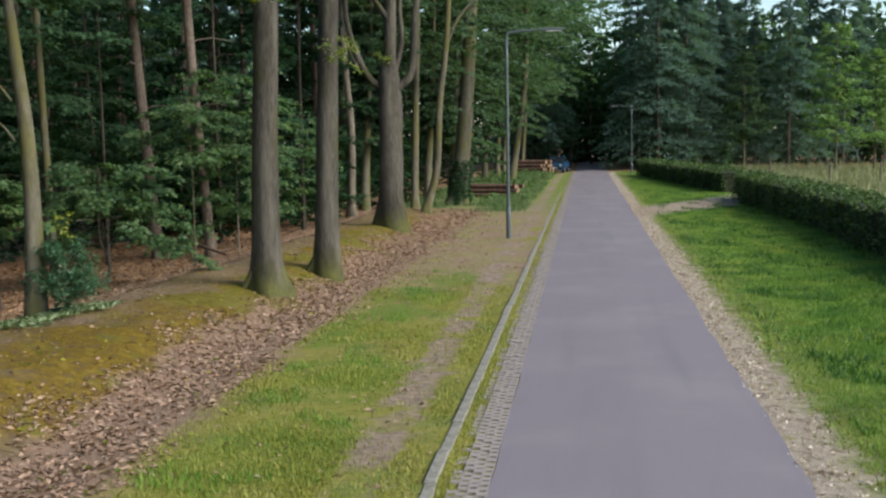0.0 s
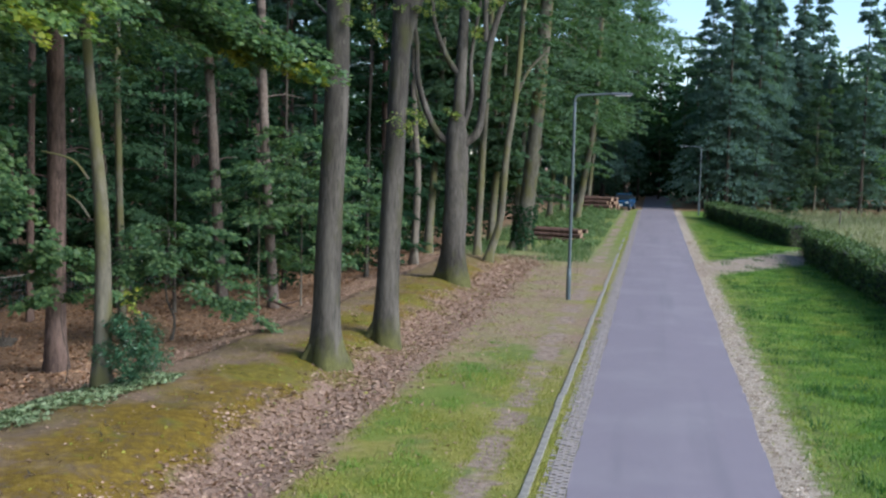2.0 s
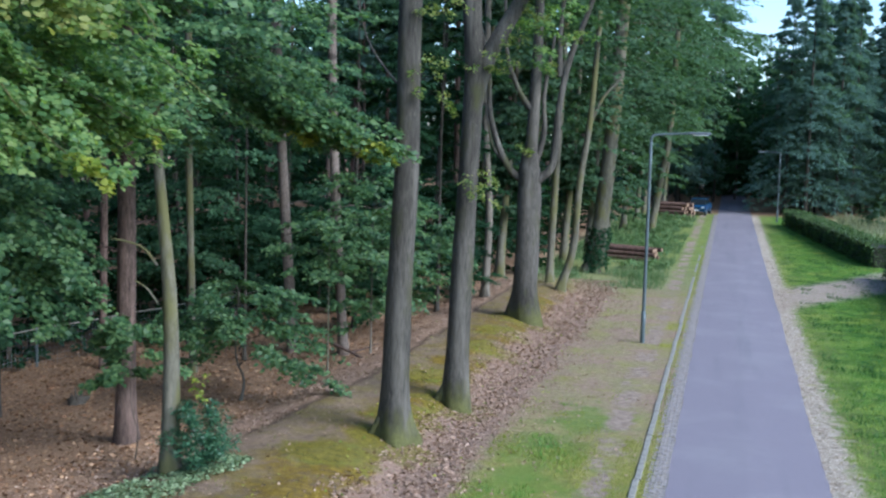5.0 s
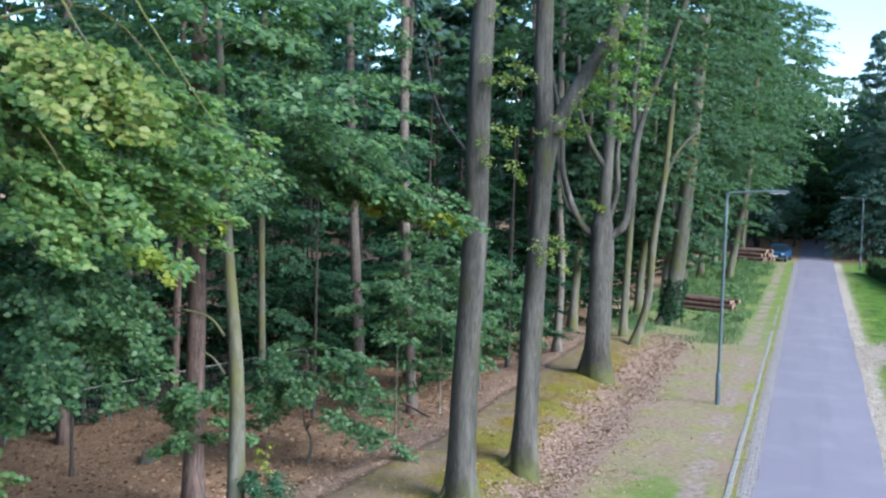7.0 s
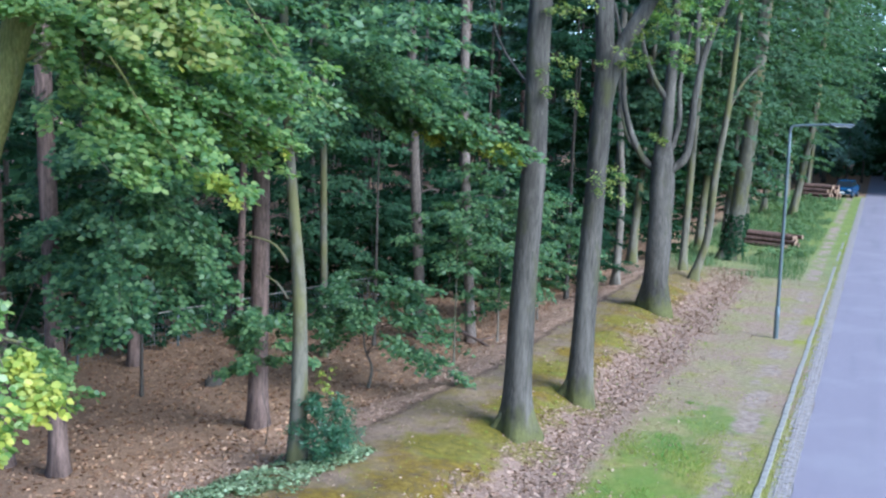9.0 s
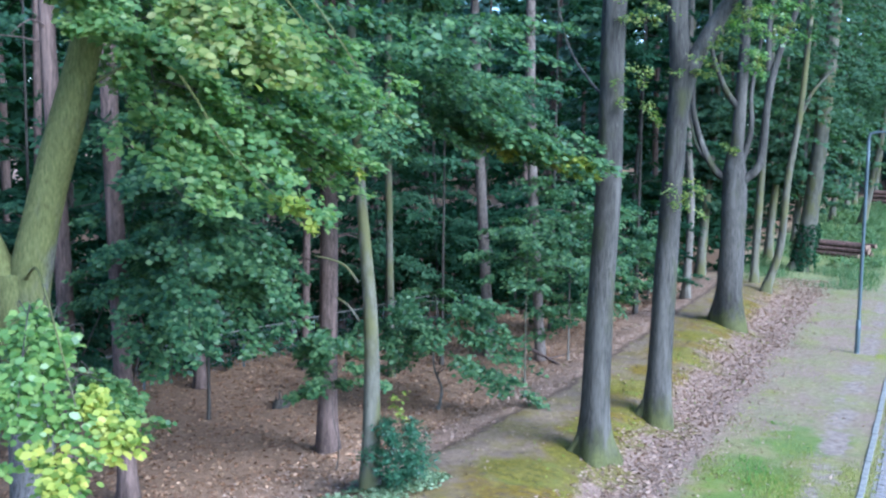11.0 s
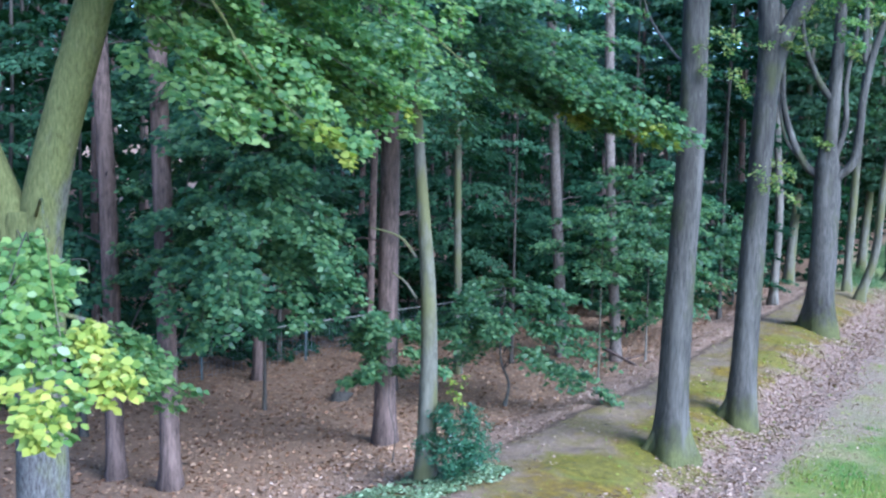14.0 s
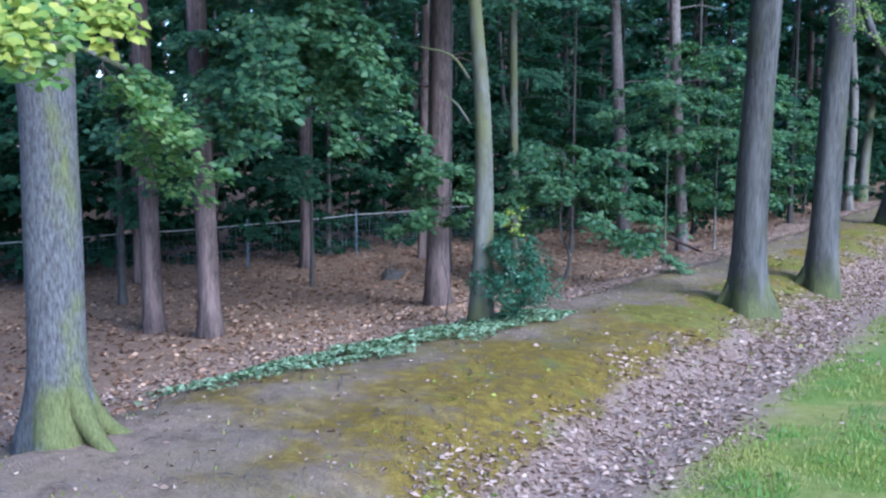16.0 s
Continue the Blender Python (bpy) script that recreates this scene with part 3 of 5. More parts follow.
PLAN = [(0, 0), (0.013, 0), (0.013, 0.028), (0.07, 0.028), (0.07, 0), (0.083, 0), (0.083, 0.136), (0.07, 0.136), (0.07, 0.108), (0.013, 0.108), (0.013, 0.136), (0, 0.136)]
bm = bmesh.new()
face = bm.faces.new([bm.verts.new((x, y, 0.018)) for x, y in PLAN])
for v in bmesh.ops.extrude_face_region(bm, geom=[face])["geom"]:
    if isinstance(v, bmesh.types.BMVert):
        v.co.z = -0.06
bmesh.ops.recalc_face_normals(bm, faces=bm.faces[:])
paver_mesh = bm_mesh("paver", bm, PAVER)
rest_v, rest_f = [], []
for i in range(-95, 620):
    for c in range(4):
        x = -0.806 + c * 0.084 + random.uniform(-0.003, 0.003)
        y = 6.5 + i * 0.14 + 0.07 * (c % 2) + random.uniform(-0.004, 0.004)
        z = random.uniform(-0.009, 0.003) - 0.012 * (c == 0)
        if 0 <= i < 75:
            p = part("paver", paver_mesh, strip)
            p.matrix_local = pose(x, y, z, random.uniform(-1.5, 1.5), random.uniform(-1.5, 1.5), random.uniform(-1.5, 1.5))
        else:
            o, n = len(rest_v), len(PLAN)
            rest_v += [(x + px, y + py, h) for h in (-0.05, z + 0.018) for px, py in PLAN]
            rest_f += [tuple(range(o + n, o + 2 * n))] + [(o + j, o + (j + 1) % n, o + n + (j + 1) % n, o + n + j) for j in range(n)]
tagged(part("paver_rest", mesh_of("paver_rest", rest_v, rest_f, PAVER), strip), kind="stuff")


# ---- the large trees along the bank ----
def big_crown(rng, z0, z1, reach, n, size=0.3, off=(0, 0)):
    W = whorl(rng, n, z0, z1, reach)
    W[0][:, 0] += off[0]
    W[0][:, 1] += off[1]
    return sprays(rng, *W, 9, 7, size, 0.2, 0.6, 0.6)


OPEN = (0.55, -0.45, 0.9)


def tufts(rng, spots, size=0.1, n=26, r=0.22):
    """Small leafy shoots on a trunk or limb."""
    O = np.repeat(np.array(spots, float), 4, 0) + rng.normal(0, r * 0.4, (4 * len(spots), 3))
    k = len(O)
    return sprays(rng, O, rng.uniform(-1.9, 1.0, k), rng.uniform(-0.5, 0.5, k), rng.uniform(0.25, 0.62, k), 5, n // 8, size, 0.35, 0.6, 0.9, light=OPEN)


rng = np.random.default_rng(11)
oak = tree("oak_tree", -8.04, 9.02, "forked oak with mossy limbs and yellowing low leaves on the bank")
part("trunk", tubes("trunk", [tube([(0, 0, -0.3), (0.02, 0, 0.6), (0.0, 0.0, 2.2), (-0.03, 0, 3.4), (-0.06, -0.02, 3.9), (-0.08, -0.03, 4.2)], 0.232, 0.2, 24, 9, 0.03, 0.5, rng, 6.0)], BARK_MOSSY), oak)
part("limb", tubes("limb", [tube([(-0.02, 0, 3.0), (0.0, 0.0, 3.9), (0.16, 0.08, 4.8), (0.46, 0.23, 6.0), (0.64, 0.31, 6.8), (0.8, 0.4, 8.0), (0.9, 0.5, 11)], 0.225, 0.11, 18, 6, 0.04, 0, rng)], BARK_MOSSY), oak, "mossy leaning limb")
part("limb", tubes("limb", [tube([(-0.03, 0, 3.2), (-0.16, -0.06, 3.9), (-0.42, -0.2, 4.6), (-0.68, -0.32, 5.4), (-0.95, -0.45, 6.8), (-1.4, -0.6, 10.5)], 0.21, 0.13, 16, 6, 0.04, 0, rng)], BARK_MOSSY), oak, "mossy upright limb")
for pts, r0 in (
    ([(0.08, -0.02, 0.9), (0.24, 0.0, 0.4), (0.42, 0.02, 0.12), (0.66, 0.05, -0.06)], 0.15),
    ([(0.06, 0.1, 0.6), (0.2, 0.28, 0.16), (0.4, 0.5, -0.04)], 0.12),
):
    part("root", tubes("root", [tube(pts, r0, 0.05, 8, 4, 0.08, 0, rng)], BARK_MOSSY), oak, "mossy root foot")


def toward(base, tips, n, jitter, droop=0.25, start=0.3, lower=0.0):
    """n boughs from a place on the tree to each of some tips, given in its own axes; lower drops the tips."""
    T = np.repeat(np.array(tips, float), n, 0) - [0, 0, lower]
    T = T + rng.normal(0, 1, T.shape) * np.array(jitter)
    B = np.array(base, float) + rng.normal(0, 0.22, T.shape)
    O = B + (T - B) * start
    d = T - O
    Ln = np.linalg.norm(d, axis=1)
    d[:, 2] += droop * Ln
    return O, np.arctan2(d[:, 1], d[:, 0]), np.arctan2(d[:, 2], np.hypot(d[:, 0], d[:, 1])), np.linalg.norm(d, axis=1)


part("branch", tubes("branch", [tube([(0.0, -0.05, 4.1), (0.6, -0.5, 4.35), (1.4, -1.2, 4.2), (2.3, -1.9, 3.6)], 0.017, 0.006, 7, 4)], BARK_MOSSY), oak, "low side branch")
part("branch", tubes("branch", [tube([(0.05, 0.1, 3.3), (0.1, 0.9, 3.0), (-0.4, 1.8, 2.5), (-1.07, 2.75, 1.75)], 0.026, 0.006, 7, 4)], BARK_MOSSY), oak, "drooping side branch")
low = toward((0.6, -0.5, 4.3), ((1.85, -1.8, 3.6), (1.55, -1.4, 3.75), (2.05, -2.1, 3.35), (2.1, -2.0, 3.0), (1.35, -1.5, 3.3), (1.1, -1.2, 3.6)), 3, (0.14, 0.14, 0.12), 0.25, 0.4)
part("low_foliage", quads("low_foliage", sprays(rng, *low, 11, 10, 0.085, 0.25, 0.36, 0.5, 0.66, OPEN, True), LEAF_LOW, 6), oak, "bright green low oak leaves")
part("twigwork", tubes("twigwork", twig_tubes(low, 0.007, 1, 0.25, 0.05), BARK_SHADE), oak)
low = toward((0.1, 0.3, 3.2), ((-0.16, 1.6, 2.25), (0.4, 0.75, 2.45), (-1.07, 2.73, 1.65), (-0.6, 2.2, 2.0), (0.2, 1.2, 2.6)), 2, (0.16, 0.16, 0.12), 0.3, 0.35)
part("low_foliage", quads("low_foliage", sprays(rng, *low, 14, 12, 0.085, 0.3, 0.36, 0.5, 0.66, OPEN, True), LEAF_DRAPE, 6), oak, "drooping green oak leaves")
part("twigwork", tubes("twigwork", twig_tubes(low, 0.007, 1, 0.3, 0.05), BARK_SHADE), oak)
yel = toward((1.2, -1.0, 4.0), ((2.15, -1.4, 3.25), (2.3, -1.5, 3.15), (2.45, -2.25, 2.9)), 2, (0.06, 0.06, 0.05), 0.25, 0.6)
part("yellow_foliage", quads("yellow_foliage", sprays(rng, *yel, 8, 10, 0.085, 0.25, 0.36, 0.5, 0.66, OPEN, True), LEAF_YELLOW, 6), oak, "yellowing oak leaves")


def limb_boughs(n, z0, z1, reach, az, spread, e0=-0.1, e1=0.35):
    """Boughs that leave the leaning limb between two heights."""
    z = rng.uniform(z0, z1, n)
    A = az + rng.uniform(-spread, spread, n)
    O = np.stack([0.1 + 0.2 * (z - 4.3), 0.05 + 0.1 * (z - 4.3), z], 1)
    return O, A, rng.uniform(e0, e1, n), reach * rng.uniform(0.5, 1.1, n)


for tip, h in (((2.3, 0.9, 5.25), 5.9), ((2.0, 2.5, 5.5), 6.4), ((2.7, 3.0, 5.9), 7.0), ((3.4, -0.8, 6.5), 7.6), ((3.6, 0.1, 6.4), 8.2)):
    t = np.array(tip)
    part("branch", tubes("branch", [tube([(0.2 * h - 0.8, 0.1 * h - 0.4, h), t * [0.45, 0.45, 0] + [0.2, 0.1, h + 0.35], t * [0.75, 0.75, 0] + [0.1, 0.05, 0.5 * (h + t[2]) - 0.15], t - [0, 0, 0.3]], 0.02, 0.005, 7, 4)], BARK_MOSSY), oak, "side branch with hanging leaves")
W = limb_boughs(18, 6.8, 8.8, 3.2, 0.8, 0.7, 0.08, 0.3)
part("upper_foliage", quads("upper_foliage", sprays(rng, *W, 18, 15, 0.105, 0.25, 0.4, 0.4, 0.7, light=OPEN), LEAF), oak, "shaded green oak leaves")
W = [np.concatenate(p) for p in zip(
    toward((0.6, 0.3, 7.2), ((0.9, -0.7, 6.9), (1.4, -0.6, 6.7), (0.2, -0.7, 7.2), (0.05, 2.2, 6.0), (0.85, 2.25, 5.95), (0.1, 1.6, 6.2), (0.6, 1.5, 6.1), (1.5, 0.3, 6.6), (2.0, 0.4, 6.3)), 4, (0.3, 0.3, 0.2), 0.25, 0.3, 0.12),
    toward((0.5, 0.25, 6.3), ((2.3, 0.9, 5.1), (1.9, 1.3, 5.2), (1.5, 0.8, 5.5), (1.2, 1.6, 5.6)), 4, (0.36, 0.4, 0.14), 0.2, 0.35, 0.22),
    toward((0.6, 0.3, 6.6), ((2.05, 2.55, 5.45), (1.6, 2.0, 5.6), (1.86, 1.9, 5.5), (2.3, 2.2, 5.9), (2.3, 1.2, 6.5), (2.6, 2.9, 6.0)), 4, (0.42, 0.45, 0.2), 0.22, 0.35, 0.22),
)]
part("side_foliage", quads("side_foliage", sprays(rng, *W, 17, 15, 0.082, 0.22, 0.42, 0.4, 0.66, light=OPEN, six=True), LEAF_DRAPE, 6), oak, "green oak leaves in flat sprays")
part("twigwork", tubes("twigwork", twig_tubes(W, 0.006, 2, 0.25, 0.02), BARK_SHADE), oak)
W = toward((1.2, 0.6, 6.0), ((2.56, 1.0, 4.98), (2.45, 0.85, 5.05), (2.16, 2.69, 5.2)), 1, (0.08, 0.1, 0.06), 0.2, 0.68, 0.26)
part("yellow_foliage", quads("yellow_foliage", sprays(rng, *W, 8, 8, 0.095, 0.2, 0.3, 0.4, 0.6, six=True), LEAF_YELLOW, 6), oak, "yellowing leaf tips")
W = toward((0.6, 0.3, 7.3), ((3.75, -1.2, 6.3), (3.4, -1.0, 6.4), (3.1, -1.0, 6.55), (3.35, -0.7, 6.5), (3.5, -0.9, 6.2)), 3, (0.18, 0.2, 0.12), 0.3, 0.45, 0.2)
part("turning_foliage", quads("turning_foliage", sprays(rng, *W, 14, 13, 0.088, 0.3, 0.3, 0.55, 0.6, light=OPEN, six=True), LEAF_TURN, 6), oak, "green oak leaves turning yellow")

oak1 = tree("oak_tree", -5.37, 19.55, "tall straight grey oak with root flare on the mossy bank")
part("trunk", tubes("trunk", [tube([(0, 0, -0.3), (0, 0, 0.8), (0.05, 0, 2.8), (0.13, 0, 5.0), (0.12, 0, 7.5), (0.2, 0, 10), (0.3, 0.1, 14)], 0.25, 0.19, 24, 8, 0.035, 0.72, rng)], BARK_OAK), oak1)
for pts, r0 in (
    ([(-0.12, -0.05, 0.6), (-0.34, -0.12, 0.2), (-0.6, -0.2, -0.12)], 0.1),
    ([(0.0, -0.1, 0.5), (-0.06, -0.26, 0.1), (-0.14, -0.48, -0.15)], 0.09),
):
    part("root", tubes("root", [tube(pts, r0, 0.035, 8, 4, 0.08, 0, rng)], BARK_OAK), oak1)
part("branch", tubes("branch", [tube([(0.15, 0, 6.2), (-0.4, 0.5, 6.6), (-1.0, 1.0, 7.3), (-1.4, 1.3, 8.5)], 0.03, 0.012, 6, 4)], BARK_OAK), oak1)
part("shoot_growth", quads("shoot_growth", tufts(rng, [(0.4, 0, 6.7), (0.35, 0, 7.8), (0.5, -0.1, 8.1), (0.55, 0.05, 6.2), (0.1, 0.1, 9)], 0.07, 60, 0.2), LEAF_TURN), oak1, "yellow-green shoots on the trunk")
part("crown", quads("crown", big_crown(rng, 11, 15, 3.6, 18, 0.2), LEAF_OAK), oak1)

oak2 = tree("oak_tree", -5.0, 22.75, "grey oak that forks high up above the leafy swale")
part("trunk", tubes("trunk", [tube([(0, 0, -0.3), (0, 0, 0.8), (0.06, 0, 3), (0.14, 0, 5), (0.2, 0, 6.8), (0.12, 0, 8.4), (0.1, 0, 10.5), (0.0, 0.1, 14)], 0.28, 0.16, 20, 7, 0.045, 0.38, rng, 0.7)], BARK_OAK), oak2)
for pts, r0 in (
    ([(-0.14, -0.05, 0.5), (-0.38, -0.1, 0.14), (-0.66, -0.15, -0.06)], 0.13),
):
    part("root", tubes("root", [tube(pts, r0, 0.04, 8, 4, 0.08, 0, rng)], BARK_OAK), oak2)
part("limb", tubes("limb", [tube([(0.17, 0, 6.2), (0.4, 0.1, 7.1), (0.95, 0.3, 8.2), (1.5, 0.5, 9.3), (2.1, 0.6, 11.5)], 0.2, 0.1, 12, 6, 0.04, 0, rng)], BARK_OAK), oak2)
part("shoot_growth", quads("shoot_growth", tufts(rng, [(0.3, -0.3, 5.0), (0.25, -0.3, 4.6), (0.5, -0.1, 7.3), (0.75, 0.1, 7.7), (1.0, 0.2, 8.3), (1.3, 0.2, 8.8), (1.6, 0.3, 9.2), (0.35, 0, 7.0), (1.9, 0.5, 9.9)], 0.07, 64, 0.17), LEAF_TURN), oak2, "yellow-green shoots on the limbs")
W = whorl(rng, 16, 6.9, 9.6, 1.3, 0.2, 1.4, 0.1)
W[0][:, 0] += 1.1
W[0][:, 1] += 0.3
part("foliage", quads("foliage", sprays(rng, *W, 10, 11, 0.09, 0.25, 0.4, 0.5), LEAF_OAK), oak2)
part("crown", quads("crown", big_crown(rng, 11, 16, 3.6, 18, 0.2), LEAF_OAK), oak2)

beech = tree("beech_tree", -5.5, 33.6, "stout pollarded grey beech with several curved limbs")
part("trunk", tubes("trunk", [tube([(0, 0, -0.3), (0, 0, 0.9), (0.02, 0, 2.5), (0, 0, 4.0), (0.0, 0, 4.6), (0.0, 0, 5.2)], 0.36, 0.16, 20, 6, 0.05, 0.7, rng, 5.0)], BARK_OAK), beech)
for pts, r0, r1 in (
    ([(0.0, 0, 3.7), (-0.14, -0.03, 4.15), (-0.55, -0.15, 4.5), (-0.9, -0.3, 5.2), (-1.18, -0.35, 6.2), (-1.25, -0.4, 7.4), (-1.6, -0.4, 9)], 0.125, 0.055),
    ([(0.0, 0.05, 3.8), (-0.6, 0.2, 4.5), (-1.2, 0.3, 5.2), (-1.5, 0.4, 6.5)], 0.06, 0.03),
    ([(0.0, 0, 4.4), (0.05, 0.05, 6.0), (0.12, 0.1, 8.5), (0.1, 0.1, 12)], 0.22, 0.1),
    ([(0.08, 0, 6.2), (-0.35, -0.1, 6.8), (-0.75, -0.2, 7.9), (-0.85, -0.2, 9.5)], 0.1, 0.045),
    ([(0.0, 0, 3.6), (0.2, 0.02, 4.15), (0.62, 0.1, 4.6), (0.74, 0.12, 5.4), (0.8, 0.15, 6.4), (1.05, 0.2, 7.8), (1.6, 0.3, 9.4), (2.2, 0.4, 11.5)], 0.15, 0.06),
    ([(0.78, 0.2, 7.3), (0.75, 0.2, 8.6), (0.9, 0.3, 10.5)], 0.09, 0.06),
    ([(0.1, 0, 4.5), (0.38, 0.1, 5.6), (0.35, 0.1, 6.8), (0.6, 0.2, 8.5)], 0.1, 0.045),
):
    part("limb", tubes("limb", [tube(pts, r0, r1, 10, 5, 0.05, 0, rng)], BARK_OAK), beech)
part("shoot_growth", quads("shoot_growth", tufts(rng, [(0.3, -0.2, 7.5), (-0.3, -0.2, 5.2), (0.9, 0, 8.5), (0.1, -0.2, 9)], 0.1, 50, 0.22), LEAF_TURN), beech)
part("crown", quads("crown", big_crown(rng, 9.0, 16, 4.5, 50, 0.28), LEAF_ROAD), beech)


# ---- slimmer trees with their own stems ----
def stem(name, x, y, label, path, r0, r1, material, flare=0.35, crown=None, group="", twigs=0, leaf=LEAF_DEEP):
    t = tree(name, x, y, label, "tree", group)
    part("trunk", tubes("trunk", [tube([(0, 0, -0.2), *path], r0, r1, 12, 6, 0.03, flare, rng)], material), t)
    if twigs:
        dead = []
        for _ in range(twigs):
            a, z, l = rng.uniform(0, 6.28), rng.uniform(2.5, 9.5), rng.uniform(0.3, 1.1)
            f = np.array([math.cos(a), math.sin(a), 0])
            f0 = np.array([np.interp(z, [p[2] for p in path], [p[i] for p in path]) for i in (0, 1)] + [z])
            dead.append(tube([f0, f0 + f * l * 0.5 + [0, 0, 0.1], f0 + f * l + [0, 0, rng.uniform(-0.2, 0.2)]], 0.022, 0.006, 4, 2))
        part("dead_twigwork", tubes("dead_twigwork", dead, material), t)
    if crown:
        part("crown", quads("crown", big_crown(rng, *crown), leaf), t)
    return t


PINES = "pines behind the bank"
pl = "red-brown pine trunk with flaky bark standing in fallen leaves"
stem("pine_tree", -10.02, 18.25, pl, [(0, 0, 0.5), (0.03, 0, 4), (0.0, 0, 8), (0.05, 0, 14)], 0.205, 0.12, BARK_PINE, 0.3, None, PINES, 8)
stem("pine_tree", -11.6, 14.66, pl, [(0, 0, 0.5), (-0.12, 0, 4), (-0.25, 0, 8), (-0.3, 0, 14)], 0.17, 0.12, BARK_PINE, 0.4, None, PINES, 6)
stem("pine_tree", -12.85, 14.8, pl, [(0, 0, 0.5), (-0.1, 0, 4), (-0.3, 0, 8), (-0.3, 0, 14)], 0.16, 0.11, BARK_PINE, 0.4, None, PINES, 6)
stem("pine_tree", -10.55, 27.5, pl, [(0, 0, 0.5), (-0.25, 0, 4), (-0.5, 0, 8), (-0.7, 0, 14)], 0.155, 0.1, BARK_RINGED, 0.25, (11, 16, 3, 16, 0.3), PINES, 14)
stem("pine_tree", -9.12, 27.4, pl, [(0, 0, 0.5), (-0.25, 0, 4), (-0.42, 0, 8), (-0.5, 0, 14)], 0.145, 0.1, BARK_RINGED, 0.25, (11, 16, 3, 16, 0.3), PINES, 14)
stem("pine_tree", -15.5, 21.9, pl, [(0, 0, 0.5), (-0.05, 0, 4), (0, 0, 8), (0.1, 0, 14)], 0.15, 0.1, BARK_PINE, 0.3, (11, 16, 2.5, 10, 0.3), PINES, 5)
stem("pine_tree", -17.0, 18.5, pl, [(0, 0, 0.5), (0, 0, 4), (0.1, 0, 8), (0.1, 0, 14)], 0.1, 0.07, BARK_PINE, 0.3, (11, 16, 2.5, 10, 0.3), PINES, 4)
stem("pine_tree", -14.3, 24.6, pl, [(0, 0, 0.5), (0.05, 0, 4), (0.1, 0, 8), (0.1, 0, 14)], 0.1, 0.07, BARK_PINE, 0.3, (11, 16, 2.5, 10, 0.3), PINES, 4)
stem("birch_tree", -11.9, 24.6, "thin lichen-green stem among the pines", [(0, 0, 0.5), (-0.1, 0, 4), (-0.15, 0, 8), (-0.1, 0, 14)], 0.1, 0.07, BARK_SLIM, 0.3, (10, 15, 3, 16, 0.3))
stem("beech_tree", -7.5, 37.2, "pale slender beech behind the stout beech", [(0, 0, 0.5), (0.05, 0, 3), (-0.15, 0, 6), (-0.2, 0, 12)], 0.15, 0.1, BARK_PALE, 0.4, (7, 15, 3.5, 26, 0.28), leaf=LEAF_ROAD)
stem("beech_tree", -6.15, 42.5, "slender upright beech at the bank's end", [(0, 0, 0.5), (0.1, 0, 4), (0.25, 0, 8), (0.4, 0, 14)], 0.16, 0.1, BARK_SLIM, 0.4, (4.6, 15, 3.0, 52, 0.2), leaf=LEAF_ROAD)
lean = stem("beech_tree", -5.5, 40.7, "leaning slender beech that forks over the swale", [(0.05, 0, 0.2), (0.45, 0, 1.6), (0.6, 0, 4), (0.9, 0, 6.4), (1.1, 0, 10)], 0.17, 0.09, BARK_SLIM, 0.5, (6, 15, 3.0, 44, 0.2), leaf=LEAF_ROAD)
part("limb", tubes("limb", [tube([(0.85, 0, 6.0), (1.3, 0.1, 7.0), (2.0, 0.2, 7.8)], 0.08, 0.03, 8, 4)], BARK_SLIM), lean)
ivy_tree = stem("ivy_clad_tree", -5.3, 48.8, "thick trunk with ivy climbing round its foot", [(0.1, 0, 0.5), (0.4, 0, 3), (0.7, 0, 7), (1.0, 0, 13)], 0.42, 0.25, BARK_SLIM, 0.5, (3.6, 15, 3.3, 80, 0.2), leaf=LEAF_ROAD)
a, z = rng.uniform(0, 6.28, 2200), rng.uniform(0, 1, 2200) ** 2 * 2.0
P = np.stack([np.cos(a) * (0.46 + 0.12 * np.sin(5 * z + a) * rng.random(2200)) + 0.13 * z + 0.06, np.sin(a) * 0.48, z], 1)
part("ivy", quads("ivy", leaf_faces(P, rng.normal(0, 0.5, P.shape) - [0, 0, 0.8], np.stack([np.cos(a), np.sin(a), a * 0], 1) + rng.normal(0, 0.3, P.shape), rng.uniform(0.09, 0.17, 2200)), LEAF_DEEP), ivy_tree, "dark green climbing ivy")
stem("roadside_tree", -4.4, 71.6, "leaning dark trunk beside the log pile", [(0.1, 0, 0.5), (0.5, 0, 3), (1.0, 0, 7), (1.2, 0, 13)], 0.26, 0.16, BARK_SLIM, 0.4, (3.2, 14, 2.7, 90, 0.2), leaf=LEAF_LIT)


# ---- beeches of the undergrowth ----
def beech_sprays(x, y, label, height, r, z0, z1, reach, n, twigs=14, per=11, size=0.085, az=None, spread=3.14, lean=(0, 0), leaf=LEAF, wood=BARK_SHADE, name="young_beech", droop=0.22, kinks=0.0):
    t = tree(name, x, y, label)
    path = [(0, 0, -0.2), (kinks, 0, height * 0.2), (lean[0] * 0.4 - kinks * 0.6, lean[1] * 0.4, height * 0.45), (lean[0], lean[1], height)]
    part("trunk", tubes("trunk", [tube(path, r, r * 0.2, 10, 7, 0.03, 0.3, rng)], wood), t)
    W = whorl(rng, n, z0, z1, reach, az, spread, 0.12, 0.25)
    W[0][:, 0] += lean[0] * W[0][:, 2] / height
    W[0][:, 1] += lean[1] * W[0][:, 2] / height
    part("branchwork", tubes("branchwork", twig_tubes(W, 0.011, 3, droop), BARK_SHADE), t)
    part("foliage", quads("foliage", sprays(rng, *W, twigs, per, size, droop, 0.5, 0.3, light=OPEN), leaf), t)
    return t


